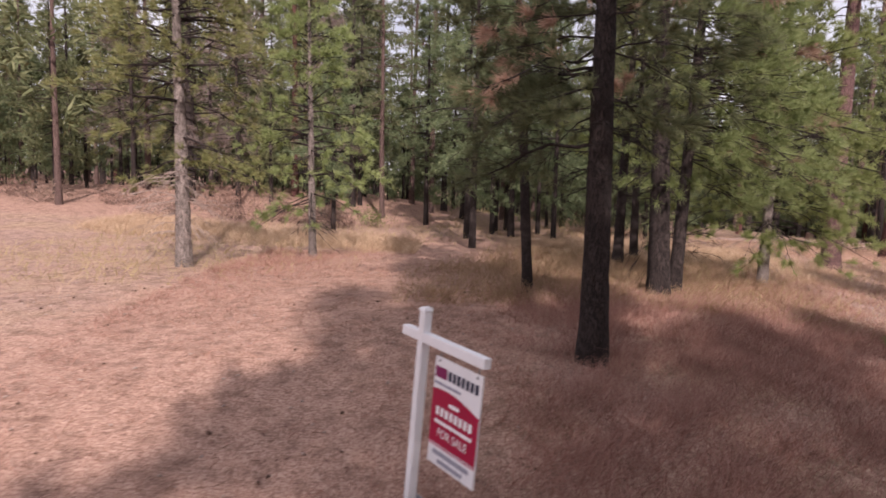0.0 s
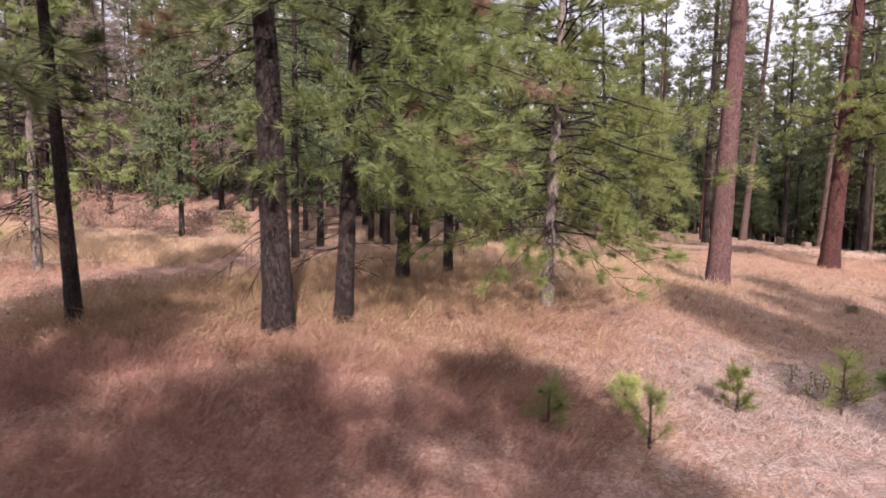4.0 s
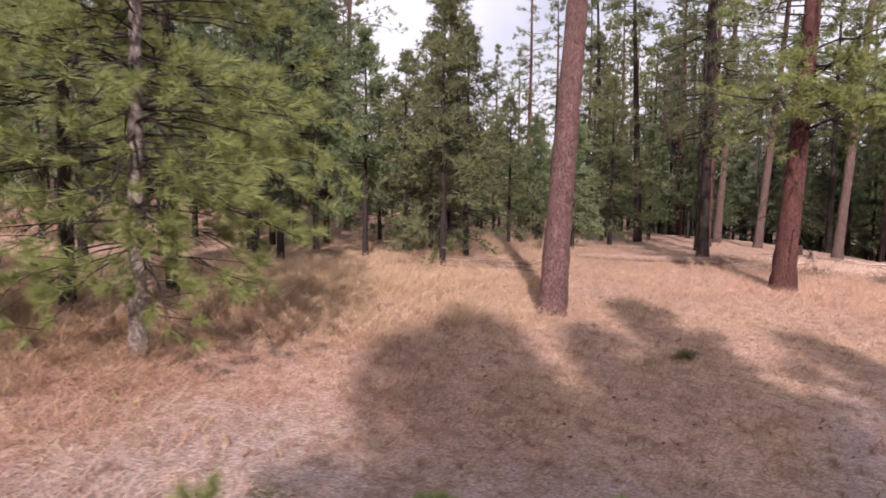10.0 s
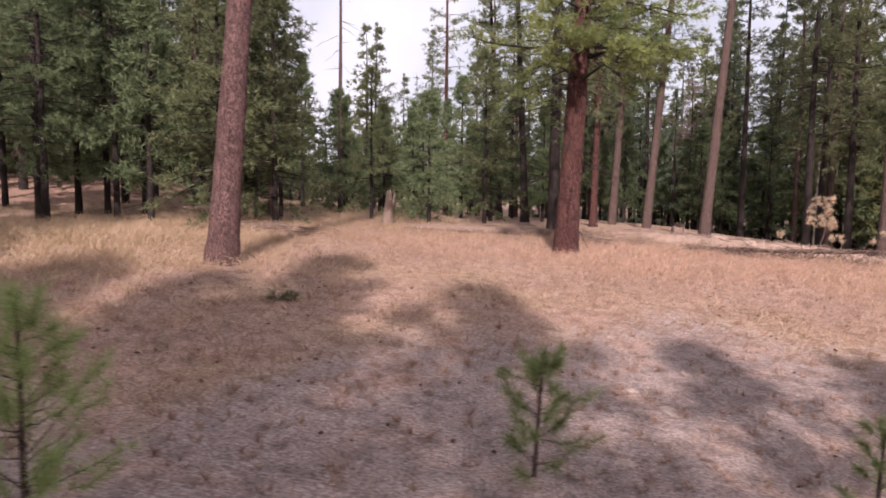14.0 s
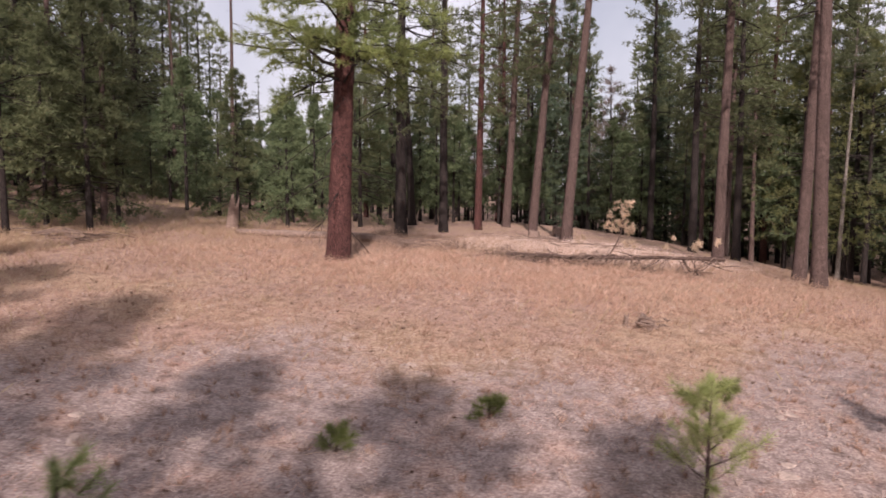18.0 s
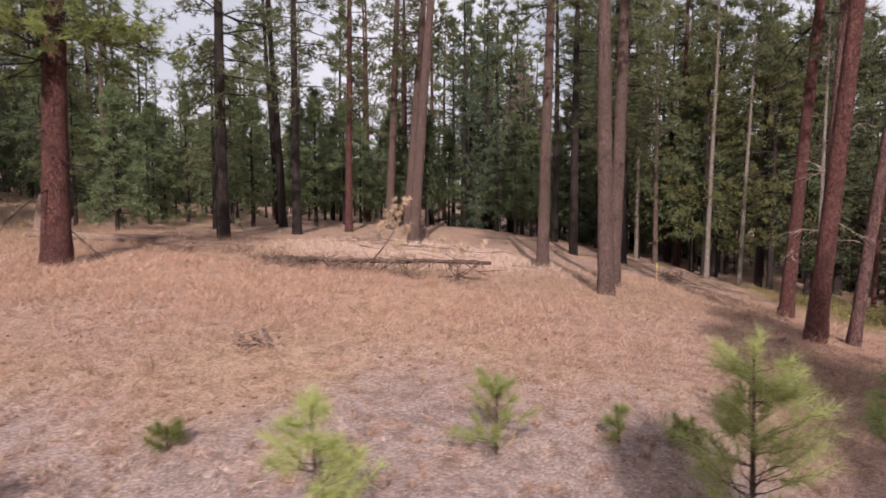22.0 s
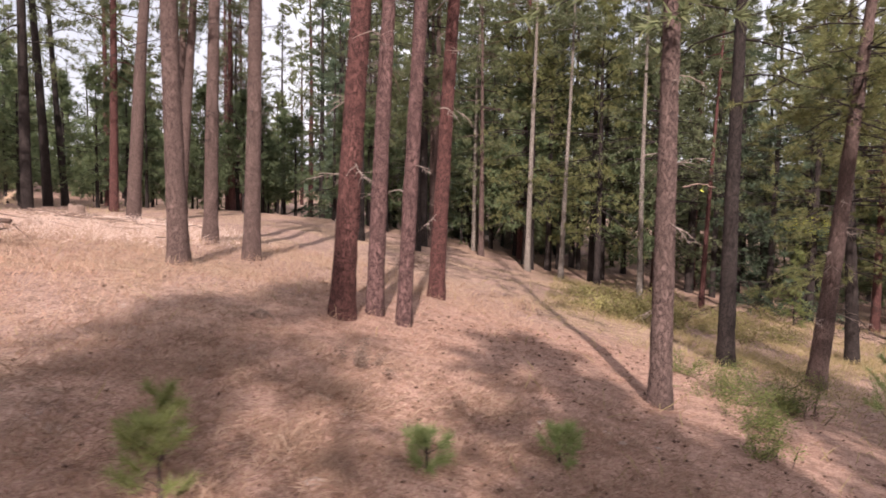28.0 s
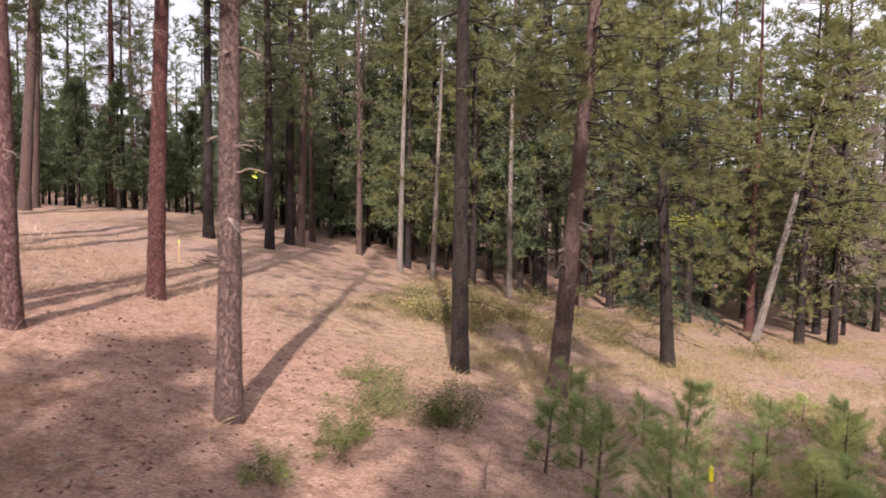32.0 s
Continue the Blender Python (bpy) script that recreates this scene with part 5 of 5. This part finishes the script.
RUSTY = leafy("rusty_brush", (0.13, 0.075, 0.06), (0.23, 0.14, 0.11), (0.36, 0.25, 0.2), 0.15)
TWIGGY = leafy("grey_brown_twigs", (0.12, 0.075, 0.06), (0.22, 0.15, 0.12), (0.34, 0.26, 0.2), 0.1)
for i, (x, y, w, h, n, mt) in enumerate((
        (52.07, 35.8, 1.2, 0.6, 1500, 0), (52.3, 37.6, 1.9, 0.85, 2600, 0), (53.4, 37.8, 1.7, 0.9, 2000, 0), (51.3, 48.7, 3.0, 1.2, 2600, 0), (51.5, 39.2, 1.2, 0.5, 900, 0), (51.8, 34.0, 0.9, 0.5, 700, 0), (53.4, 38.2, 1.0, 0.45, 800, 0),
        (60.5, 45.2, 2.2, 0.5, 1800, 0), (61.8, 46.0, 2.0, 0.5, 1600, 0), (59.6, 46.3, 1.6, 0.45, 1200, 0), (63.2, 47.2, 1.8, 0.5, 1300, 0), (62.0, 43.6, 1.6, 0.4, 1200, 0),
        (51.9, 52.0, 3.0, 0.9, 1800, 0), (53.6, 54.5, 3.2, 1.0, 1800, 0), (50.2, 50.4, 2.6, 0.8, 1500, 0), (56.5, 57.0, 3.2, 1.0, 1600, 0), (49.5, 54.0, 2.6, 0.8, 1300, 0), (52.6, 48.6, 2.6, 0.7, 1400, 0), (55.0, 50.5, 2.8, 0.7, 1400, 0), (57.5, 53.0, 2.8, 0.8, 1400, 0), (51.0, 56.5, 2.8, 0.9, 1300, 0), (59.9, 63.0, 3.0, 1.0, 1200, 0), (54.0, 62.0, 3.0, 1.1, 1200, 0), (64.0, 56.0, 2.6, 0.9, 1000, 0), (68.0, 52.0, 2.4, 0.8, 1000, 0),
        (18.6, 23.3, 0.75, 0.3, 700, 2), (45.95, 33.2, 0.75, 0.4, 600, 1), (42.6, 49.4, 1.6, 0.7, 500, 1), (14.81, 43.2, 1.5, 0.9, 700, 0), (24.7, 38.6, 2.2, 0.9, 900, 1), (23.2, 40.6, 1.8, 0.8, 700, 1), (26.4, 39.2, 2.0, 0.7, 700, 1), (13.3, 14.6, 1.1, 0.5, 600, 0),
        (30.0, 37.3, 1.6, 0.55, 420, 1), (31.8, 37.0, 1.5, 0.5, 380, 1), (33.6, 36.8, 1.4, 0.45, 300, 1), (28.6, 37.6, 1.5, 0.7, 420, 1),
        (-11.0, 33.5, 3.2, 1.5, 1500, 3), (-14.5, 34.0, 3.4, 1.6, 1500, 1), (-8.5, 33.5, 2.8, 1.5, 1300, 3), (-18.0, 36.5, 3.4, 1.6, 1500, 3), (-12.5, 37.0, 3.2, 2.0, 1400, 3), (-6.5, 36.0, 2.4, 1.6, 1000, 1), (-21.5, 35.5, 3.2, 1.6, 1300, 1), (-3.8, 34.0, 2.2, 1.3, 900, 0), (-25.0, 38.0, 3.4, 1.5, 1400, 3), (-9.5, 36.5, 2.6, 1.4, 1100, 1), (-5.0, 32.0, 1.6, 0.9, 700, 3))):
    stand(shrub(600 + i, w, h, n if y > 48 or x < 0 else 2 * n, leaf=0.08 if y > 31 and x < 0 else 0.08 if y > 48 else 0.034, mat=SCRUB if mt == 0 and y > 41 else (LEAF, TWIGGY, NEEDLE, RUSTY)[mt], label=("low yellow-green leafy shrub on the slope", "bare grey-brown twiggy bush in dry grass", "low dark green mat of shrub in the grass", "rust-brown dry brush on the bank by the wood")[mt]), x, y, i * 2.1)

YELLOW_LEAF = leafy("yellow_leaves", (0.3, 0.32, 0.05), (0.46, 0.46, 0.08), (0.6, 0.58, 0.14), 0.45)
maple = shrub(690, 2.6, 1.5, 1500, YELLOW_LEAF, "young_tree", "slim young tree with lime-yellow autumn leaves", 0.11)
for _o in maple.children:
    _o.data.transform(Matrix.Translation((0, 0, 5.0)))
_v, _q, _ = trunk_mesh(np.random.default_rng(691), 6.4, 0.09, (0.01, 0.0), 7, 0.5)
part("trunk", mesh_np("trunk", _v, None, _q, True), BARK_PALE, maple)
tagged(maple, "", "tree")
stand(maple, 62.8, 64.8)

# ---- fallen wood ----
NEEDLE_PALE = leafy("bleached_needles", (0.42, 0.28, 0.19), (0.58, 0.44, 0.32), (0.7, 0.58, 0.45))


def piece(name, p, r0, r1, mat, parent=None, label="", sides=9, wob=0.02, seed=1):
    r = np.random.default_rng(seed)
    p = np.array(p, float)
    n = 12
    s = np.linspace(0, 1, len(p))
    t = np.linspace(0, 1, n)
    q = np.stack([np.interp(t, s, p[:, i]) for i in range(3)], 1) + r.normal(0, wob, (n, 3)) * np.sin(t * np.pi)[:, None]
    v, f = tubes(q[None], (r0 + (r1 - r0) * t)[None] * (1 + r.normal(0, 0.05, n)), sides)
    ends = np.concatenate([[q[0]], [q[-1]]])
    v = np.concatenate([v, ends])
    m = len(v)
    tri = [(m - 2, (k + 1) % sides, k) for k in range(sides)] + [(m - 1, (n - 1) * sides + k, (n - 1) * sides + (k + 1) % sides) for k in range(sides)]
    return part(name, mesh_np(name, v, tri, f, True), mat, parent, label)


def fallen_tree():
    r = np.random.default_rng(31)
    root = tagged(new("fallen_tree"), "fallen dead pine with bare upcurled branches in the grass", "fallen tree")
    a, b = np.array([28.4, 37.65, -0.9]), np.array([36.2, 36.7, -0.8])
    piece("trunk", [a, (a + b) / 2 + np.array([0, 0, -0.03]), b], 0.08, 0.05, DEAD_DARK, root, "grey-brown weathered trunk", 10, 0.03, 3)
    for i in range(190):
        s = r.uniform(0, 1) ** 1.3 * 0.97
        o = a + (b - a) * s
        az = r.uniform(0, 2 * np.pi)
        up = math.cos(az)
        L = r.uniform(0.4, 1.2) * (1.2 - 0.55 * s) * (0.75 if up > 0 else 1.15)
        d = np.array([-0.25 + r.normal(0, 0.45), math.sin(az), up * (0.5 if up > 0 else 0.9)])
        t = np.linspace(0, 1, 6)[:, None]
        curl = np.array([r.normal(0, 0.4), 0, -0.55 if up > 0.2 else 0.1])
        p = o + d * L * t + curl * L * t ** 2.2
        p[:, 2] = np.maximum(p[:, 2], land(p[:, 0], p[:, 1]) + 0.01)
        v, f = tubes(p[None], (0.019 * (1 - 0.65 * t[:, 0]))[None], 5)
        fork = p[3] + (p[5] - p[3] + r.normal(0, 0.16, 3)) * np.linspace(0, 1.1, 4)[:, None]
        v2, f2 = tubes(fork[None], np.array([[0.013, 0.011, 0.009, 0.006]]), 4)
        lv, lq = joined([(v, f), (v2, f2)])
        part("branch", mesh_np("branch", lv, None, lq, True), DEADWOOD if i % 2 else DEAD_DARK, root)
    # one upright branch still holds clumps of dead needles
    o = np.array([32.4, 37.0, -0.9])
    tip = np.array([32.9, 38.3, 0.8])
    t = np.linspace(0, 1, 7)[:, None]
    stem = o + (tip - o) * t + np.array([0.25, 0, 0]) * np.sin(t * 3)
    v, f = tubes(stem[None], (0.025 * (1 - 0.7 * t[:, 0]))[None], 6)
    part("upright_branch", mesh_np("upright_branch", v, None, f, True), DEAD_DARK, root)
    for i in range(15):
        c = stem[int(r.integers(2, 7))] + r.normal(0, 0.26, 3)
        cc = np.repeat(c[None], 6, 0) + r.normal(0, 0.08, (6, 3))
        nv, nf = blades(r, cc, np.tile([[0, 0, 0.3]], (6, 1)), 30, 0.14, 0.015, 0.7)
        part("needle_clump", mesh_np("needle_clump", nv, nf), NEEDLE_PALE, root, "pale brown clump of dead needles")
    for i in range(9):
        c = a + (b - a) * r.uniform(0.35, 0.95) + np.array([r.normal(0, 0.4), r.normal(0.4, 0.4), 0.3 + r.uniform(0, 0.35)])
        cc = np.repeat(c[None], 5, 0) + r.normal(0, 0.05, (5, 3))
        nv, nf = blades(r, cc, np.tile([[0, 0, 0.2]], (5, 1)), 26, 0.13, 0.015, 0.7)
        part("needle_clump", mesh_np("needle_clump", nv, nf), NEEDLE_PALE, root)


fallen_tree()


def on(x, y, up=0.0):
    return (x, y, land1(x, y) + up)


log = piece("log", [on(16.3, 40.3, 0.12), on(19.5, 40.4, 0.16), on(22.9, 40.1, 0.2)], 0.13, 0.2, DEADWOOD, None, "long grey log lying across the meadow", 12, 0.02, 5)
tagged(log, "", "log")

def brush_pile(x, y, n, w, ln, seed, label):
    r = np.random.default_rng(seed)
    root = tagged(new("brush_pile"), label, "brush")
    for i in range(n):
        c = np.array([x + r.normal(0, w), y + r.normal(0, w * 0.5), 0])
        az = r.normal(0.1, 0.5)
        d = np.array([math.cos(az), math.sin(az), r.normal(0, 0.1)]) * r.uniform(0.3, 1) * ln
        p = np.array([c - d / 2, c + r.normal(0, 0.05, 3), c + d / 2])
        p[:, 2] += land(p[:, 0], p[:, 1]) + 0.04 + r.uniform(0, 0.28)
        v, f = tubes(p[None], np.array([[0.022, 0.016, 0.008]]) * r.uniform(0.6, 1.4), 5)
        part("stick", mesh_np("stick", v, None, f, True), DEADWOOD, root)


brush_pile(13.0, 33.8, 50, 0.9, 1.6, 51, "low heap of grey dead sticks in the meadow")
brush_pile(29.2, 45.8, 40, 1.3, 1.4, 52, "scattered slash and broken sticks by a stump")
brush_pile(24.0, 39.6, 36, 1.1, 1.5, 53, "heap of dead brown sticks by a log")
brush_pile(33.0, 44.0, 34, 1.6, 1.4, 54, "scattered pale slash behind the fallen tree")
brush_pile(42.9, 48.6, 20, 0.8, 1.2, 55, "broken sticks and grass on the brow")


def stump(name, x, y, r0, h, seed, label, lean=0.0, mat=DEADWOOD, ragged=0.35):
    """A broken stump: a fluted shell with a splintered top."""
    r = np.random.default_rng(seed)
    root = tagged(new(name), label, "stump")
    sides, rows = 18, 7
    a = np.arange(sides) * 2 * np.pi / sides
    top = h * (1 - ragged * np.abs(np.sin(a * 1.5 + r.uniform(0, 6))) - r.uniform(0, 0.18, sides))
    v = []
    for k in range(rows):
        s = k / (rows - 1)
        rad = r0 * (1.35 - 0.45 * s ** 0.5) * (1 + 0.1 * np.sin(a * 5)) * (1 + r.normal(0, 0.03, sides))
        z = -0.1 + (top + 0.1) * s
        v.append(np.stack([np.cos(a) * rad + lean * z, np.sin(a) * rad, z], 1))
    rim = np.stack([np.cos(a) * r0 * 0.45 + lean * top * 0.6, np.sin(a) * r0 * 0.45, top * 0.6], 1)
    v.append(rim)
    n = len(v)
    j, k = np.arange(n - 1)[:, None] * sides, np.arange(sides)[None]
    q = np.stack([j + k, j + (k + 1) % sides, j + sides + (k + 1) % sides, j + sides + k], -1).reshape(-1, 4)
    tri = [((n - 1) * sides, (n - 1) * sides + i, (n - 1) * sides + i + 1) for i in range(1, sides - 1)]
    part("shell", mesh_np("shell", np.concatenate(v), tri, q, True), mat, root, "weathered splintered wood")
    for i in range(3):
        az = r.uniform(0, 6.28)
        p = np.array([[0, 0, 0.12], [math.cos(az) * r0 * 1.3, math.sin(az) * r0 * 1.3, 0.06], [math.cos(az) * r0 * 2.2, math.sin(az) * r0 * 2.2, -0.04]])
        vv, f = tubes(p[None], np.array([[0.5, 0.35, 0.12]]) * r0 * 0.7, 6)
        part("root", mesh_np("root", vv, None, f, True), mat, root)
    return stand(root, x, y)


stump("snag", 14.81, 42.4, 0.24, 2.1, 61, "leaning broken snag with a splintered top", 0.12)
stump("stump", 29.1, 46.9, 0.3, 0.62, 62, "short grey cut stump in the meadow", 0, DEADWOOD, 0.1)
stump("stump", 33.03, 28.97, 0.15, 0.36, 63, "small broken brown stump with a splintered top", 0, DEADWOOD, 0.4)
stump("stump", 32.62, 28.85, 0.055, 0.3, 64, "thin pale splinter of a stump", 0, DEADWOOD, 0.2)
brush_pile(33.2, 28.75, 12, 0.3, 0.5, 67, "broken chips and sticks round a small stump")
stump("stump", 43.55, 34.57, 0.11, 0.12, 66, "low flat brown stump in the needles", 0, DEADWOOD, 0.15)
stump("stump", 30.0, 52.5, 0.26, 0.7, 65, "short grey stump among the trees", 0, DEADWOOD, 0.15)

# ---- rocks ----


def rock(seed, size, flatness=0.55):
    r = np.random.default_rng(seed)
    bm = bmesh.new()
    bmesh.ops.create_icosphere(bm, subdivisions=2, radius=size)
    cuts = [Vector(r.normal(0, 1, 3)).normalized() for _ in range(7)]
    for v in bm.verts:
        for c in cuts:
            k = v.co.dot(c)
            if k > size * 0.72:
                v.co -= c * (k - size * 0.72)
        v.co *= 1 + float(r.normal(0, 0.055))
        v.co.z *= flatness
    return part("rock", bm, ROCK, None, "pale angular rock half sunk in dry soil")


ROCKS = [tagged(rock(700 + i, 0.2), category="rock", group="rocks on the bank") for i in range(4)]
spots = [(27.1, 25.8, 1.0), (27.6, 25.5, 0.7), (28.7, 24.8, 1.2), (29.1, 24.5, 0.8), (26.9, 25.6, 0.6), (34.3, 22.9, 1.3), (25.4, 20.9, 1.6), (24.9, 21.4, 1.1), (34.9, 24.9, 1.2), (35.3, 24.6, 0.8), (33.0, 24.9, 0.9), (35.2, 26.1, 0.6), (49.5, 33.2, 1.0), (48.6, 32.9, 0.8), (50.2, 33.0, 0.7), (42.0, 27.9, 0.6), (41.7, 26.9, 0.7)]
spots += [(24.7, 19.2, 1.3), (24.3, 18.9, 0.9), (25.5, 20.8, 0.9), (26.8, 21.3, 0.8), (27.7, 20.0, 0.8), (34.4, 23.2, 0.9), (32.6, 25.1, 0.8), (34.7, 24.7, 0.9), (35.0, 25.1, 0.8), (46.6, 29.7, 0.9), (49.7, 32.8, 0.8)]
rk = np.random.default_rng(9)
for _ in range(46):
    x = rk.uniform(22, 44)
    spots.append((x, 15.5 + 0.42 * (x - 10) + rk.uniform(-4.5, 1.0), rk.uniform(0.1, 0.35)))
for i, (x, y, s) in enumerate(spots):
    m = Matrix.Translation(on(x, y, -0.01 - 0.04 * s)) @ Matrix.Rotation(rk.uniform(0, 6.28), 4, "Z") @ Matrix.Scale(s * 0.75, 4)
    if i < 4:
        ROCKS[i].matrix_basis = m
    else:
        copy_thing(ROCKS[i % 4], m @ Matrix.Scale(1 / ROCKS[i % 4].scale[0], 4))

# ---- survey stakes and ribbon ----
YELLOW = plain("yellow_paint", (0.75, 0.68, 0.04), 0.5, 0.08, 30, 0.05)
LIME = plain("faded_ribbon", (0.45, 0.48, 0.08), 0.6, 0.1, 30, 0.05)
PINE_BOARD = plain("raw_wood", (0.45, 0.3, 0.16), 0.8, 0.2, 20, 0.2)


def stake(x, y, h, w, lean, label, top=YELLOW):
    root = tagged(new("survey_stake"), label, "stake")
    bm = box(-w / 2, w / 2, -0.012, 0.012, 0.0, h)
    part("shaft", bm, PINE_BOARD, root)
    part("painted_top", box(-w / 2 - 0.003, w / 2 + 0.003, -0.015, 0.015, h - 0.2 * h, h + 0.003), top, root, "bright yellow painted top")
    root.matrix_basis = Matrix.Translation(on(x, y, -0.15)) @ Matrix.Rotation(lean, 4, "Y") @ Matrix.Rotation(0.3, 4, "Z")


stake(57.87, 36.62, 1.1, 0.06, -0.08, "wooden survey stake with a yellow top among seedlings")
stake(41.9, 47.6, 1.0, 0.03, 0.0, "thin wooden survey stake with a yellow top", LIME)
stick = piece("broken_stick", [on(54.45, 35.6, -0.05), on(54.47, 35.58, 0.35), on(54.56, 35.55, 0.75)], 0.02, 0.012, DEADWOOD, None, "broken reddish stick standing upright in the needles", 6, 0.01, 71)
tagged(stick, "", "stick")


def ribbon():
    root = tagged(new("flagged_branch"), "pale branch stub hung with yellow-green ribbon", "branch")
    b = np.array([50.53 + 0.2, 35.3, land1(50.53, 35.41) + 3.75])
    piece("stub", [b, b + np.array([0.25, -0.05, 0.06]), b + np.array([0.5, -0.06, 0.0])], 0.018, 0.008, DEADWOOD, root, "", 6, 0.01, 81)
    bm = bmesh.new()
    prev = None
    for i in range(9):
        s = i / 8
        a = bm.verts.new((b[0] + 0.3 + 0.03 * math.sin(s * 7), b[1] - 0.06, b[2] + 0.03 - 0.11 * s))
        c = bm.verts.new((b[0] + 0.32 + 0.02 * math.sin(s * 6 + 1), b[1] - 0.02, b[2] + 0.04 - 0.11 * s))
        if prev:
            bm.faces.new((prev[0], prev[1], c, a))
        prev = (a, c)
    part("ribbon_tail", bm, LIME, root, "yellow-green ribbon tail")


ribbon()

# ---- litter on the floor ----
CONE = plain("pine_cone", (0.11, 0.065, 0.05), 0.9, 0.3, 40, 0.5)


def scatter(name, n, boxes, mat, label, cat, seed, size):
    """Small cones or twigs strewn over the ground, as one thing nobody could count."""
    r = np.random.default_rng(seed)
    V, F, k = [], [], 0
    base = np.array([[0, 0, 1.0], [0.55, 0, 0], [0, 0.55, 0], [-0.55, 0, 0], [0, -0.55, 0], [0, 0, -1.0]])
    tri = np.array([[0, 1, 2], [0, 2, 3], [0, 3, 4], [0, 4, 1], [5, 2, 1], [5, 3, 2], [5, 4, 3], [5, 1, 4]])
    for x0, x1, y0, y1, share in boxes:
        for _ in range(int(n * share)):
            x, y = r.uniform(x0, x1), r.uniform(y0, y1)
            s = size * r.uniform(0.6, 1.3)
            a, b = r.uniform(0, 6.28), r.uniform(1.2, 1.9)
            R = np.array(Matrix.Rotation(a, 3, "Z") @ Matrix.Rotation(b, 3, "X"))
            V.append((base * s * r.uniform(0.85, 1.15, base.shape)) @ R.T + np.array(on(x, y, s * 0.35)))
            F.append(tri + k)
            k += 6
    tagged(part(name, mesh_np(name, np.concatenate(V), np.concatenate(F)), mat, None, label), "", cat, "", "stuff")


scatter("gravel", 420, [(-9, 1.5, 4, 17, 0.5), (22, 44, 16, 28, 0.5)], ROCK, "pale pebbles strewn over the soil", "gravel", 95, 0.032)
scatter("pine_cones", 900, ((46, 54, 30, 40, 0.45), (40, 56, 28, 44, 0.35), (14, 30, 18, 30, 0.2), (-9, 4, 4, 18, 0.1), (24, 40, 26, 36, 0.12)), CONE, "small dark pine cones strewn on the ground", "cones", 91, 0.038)
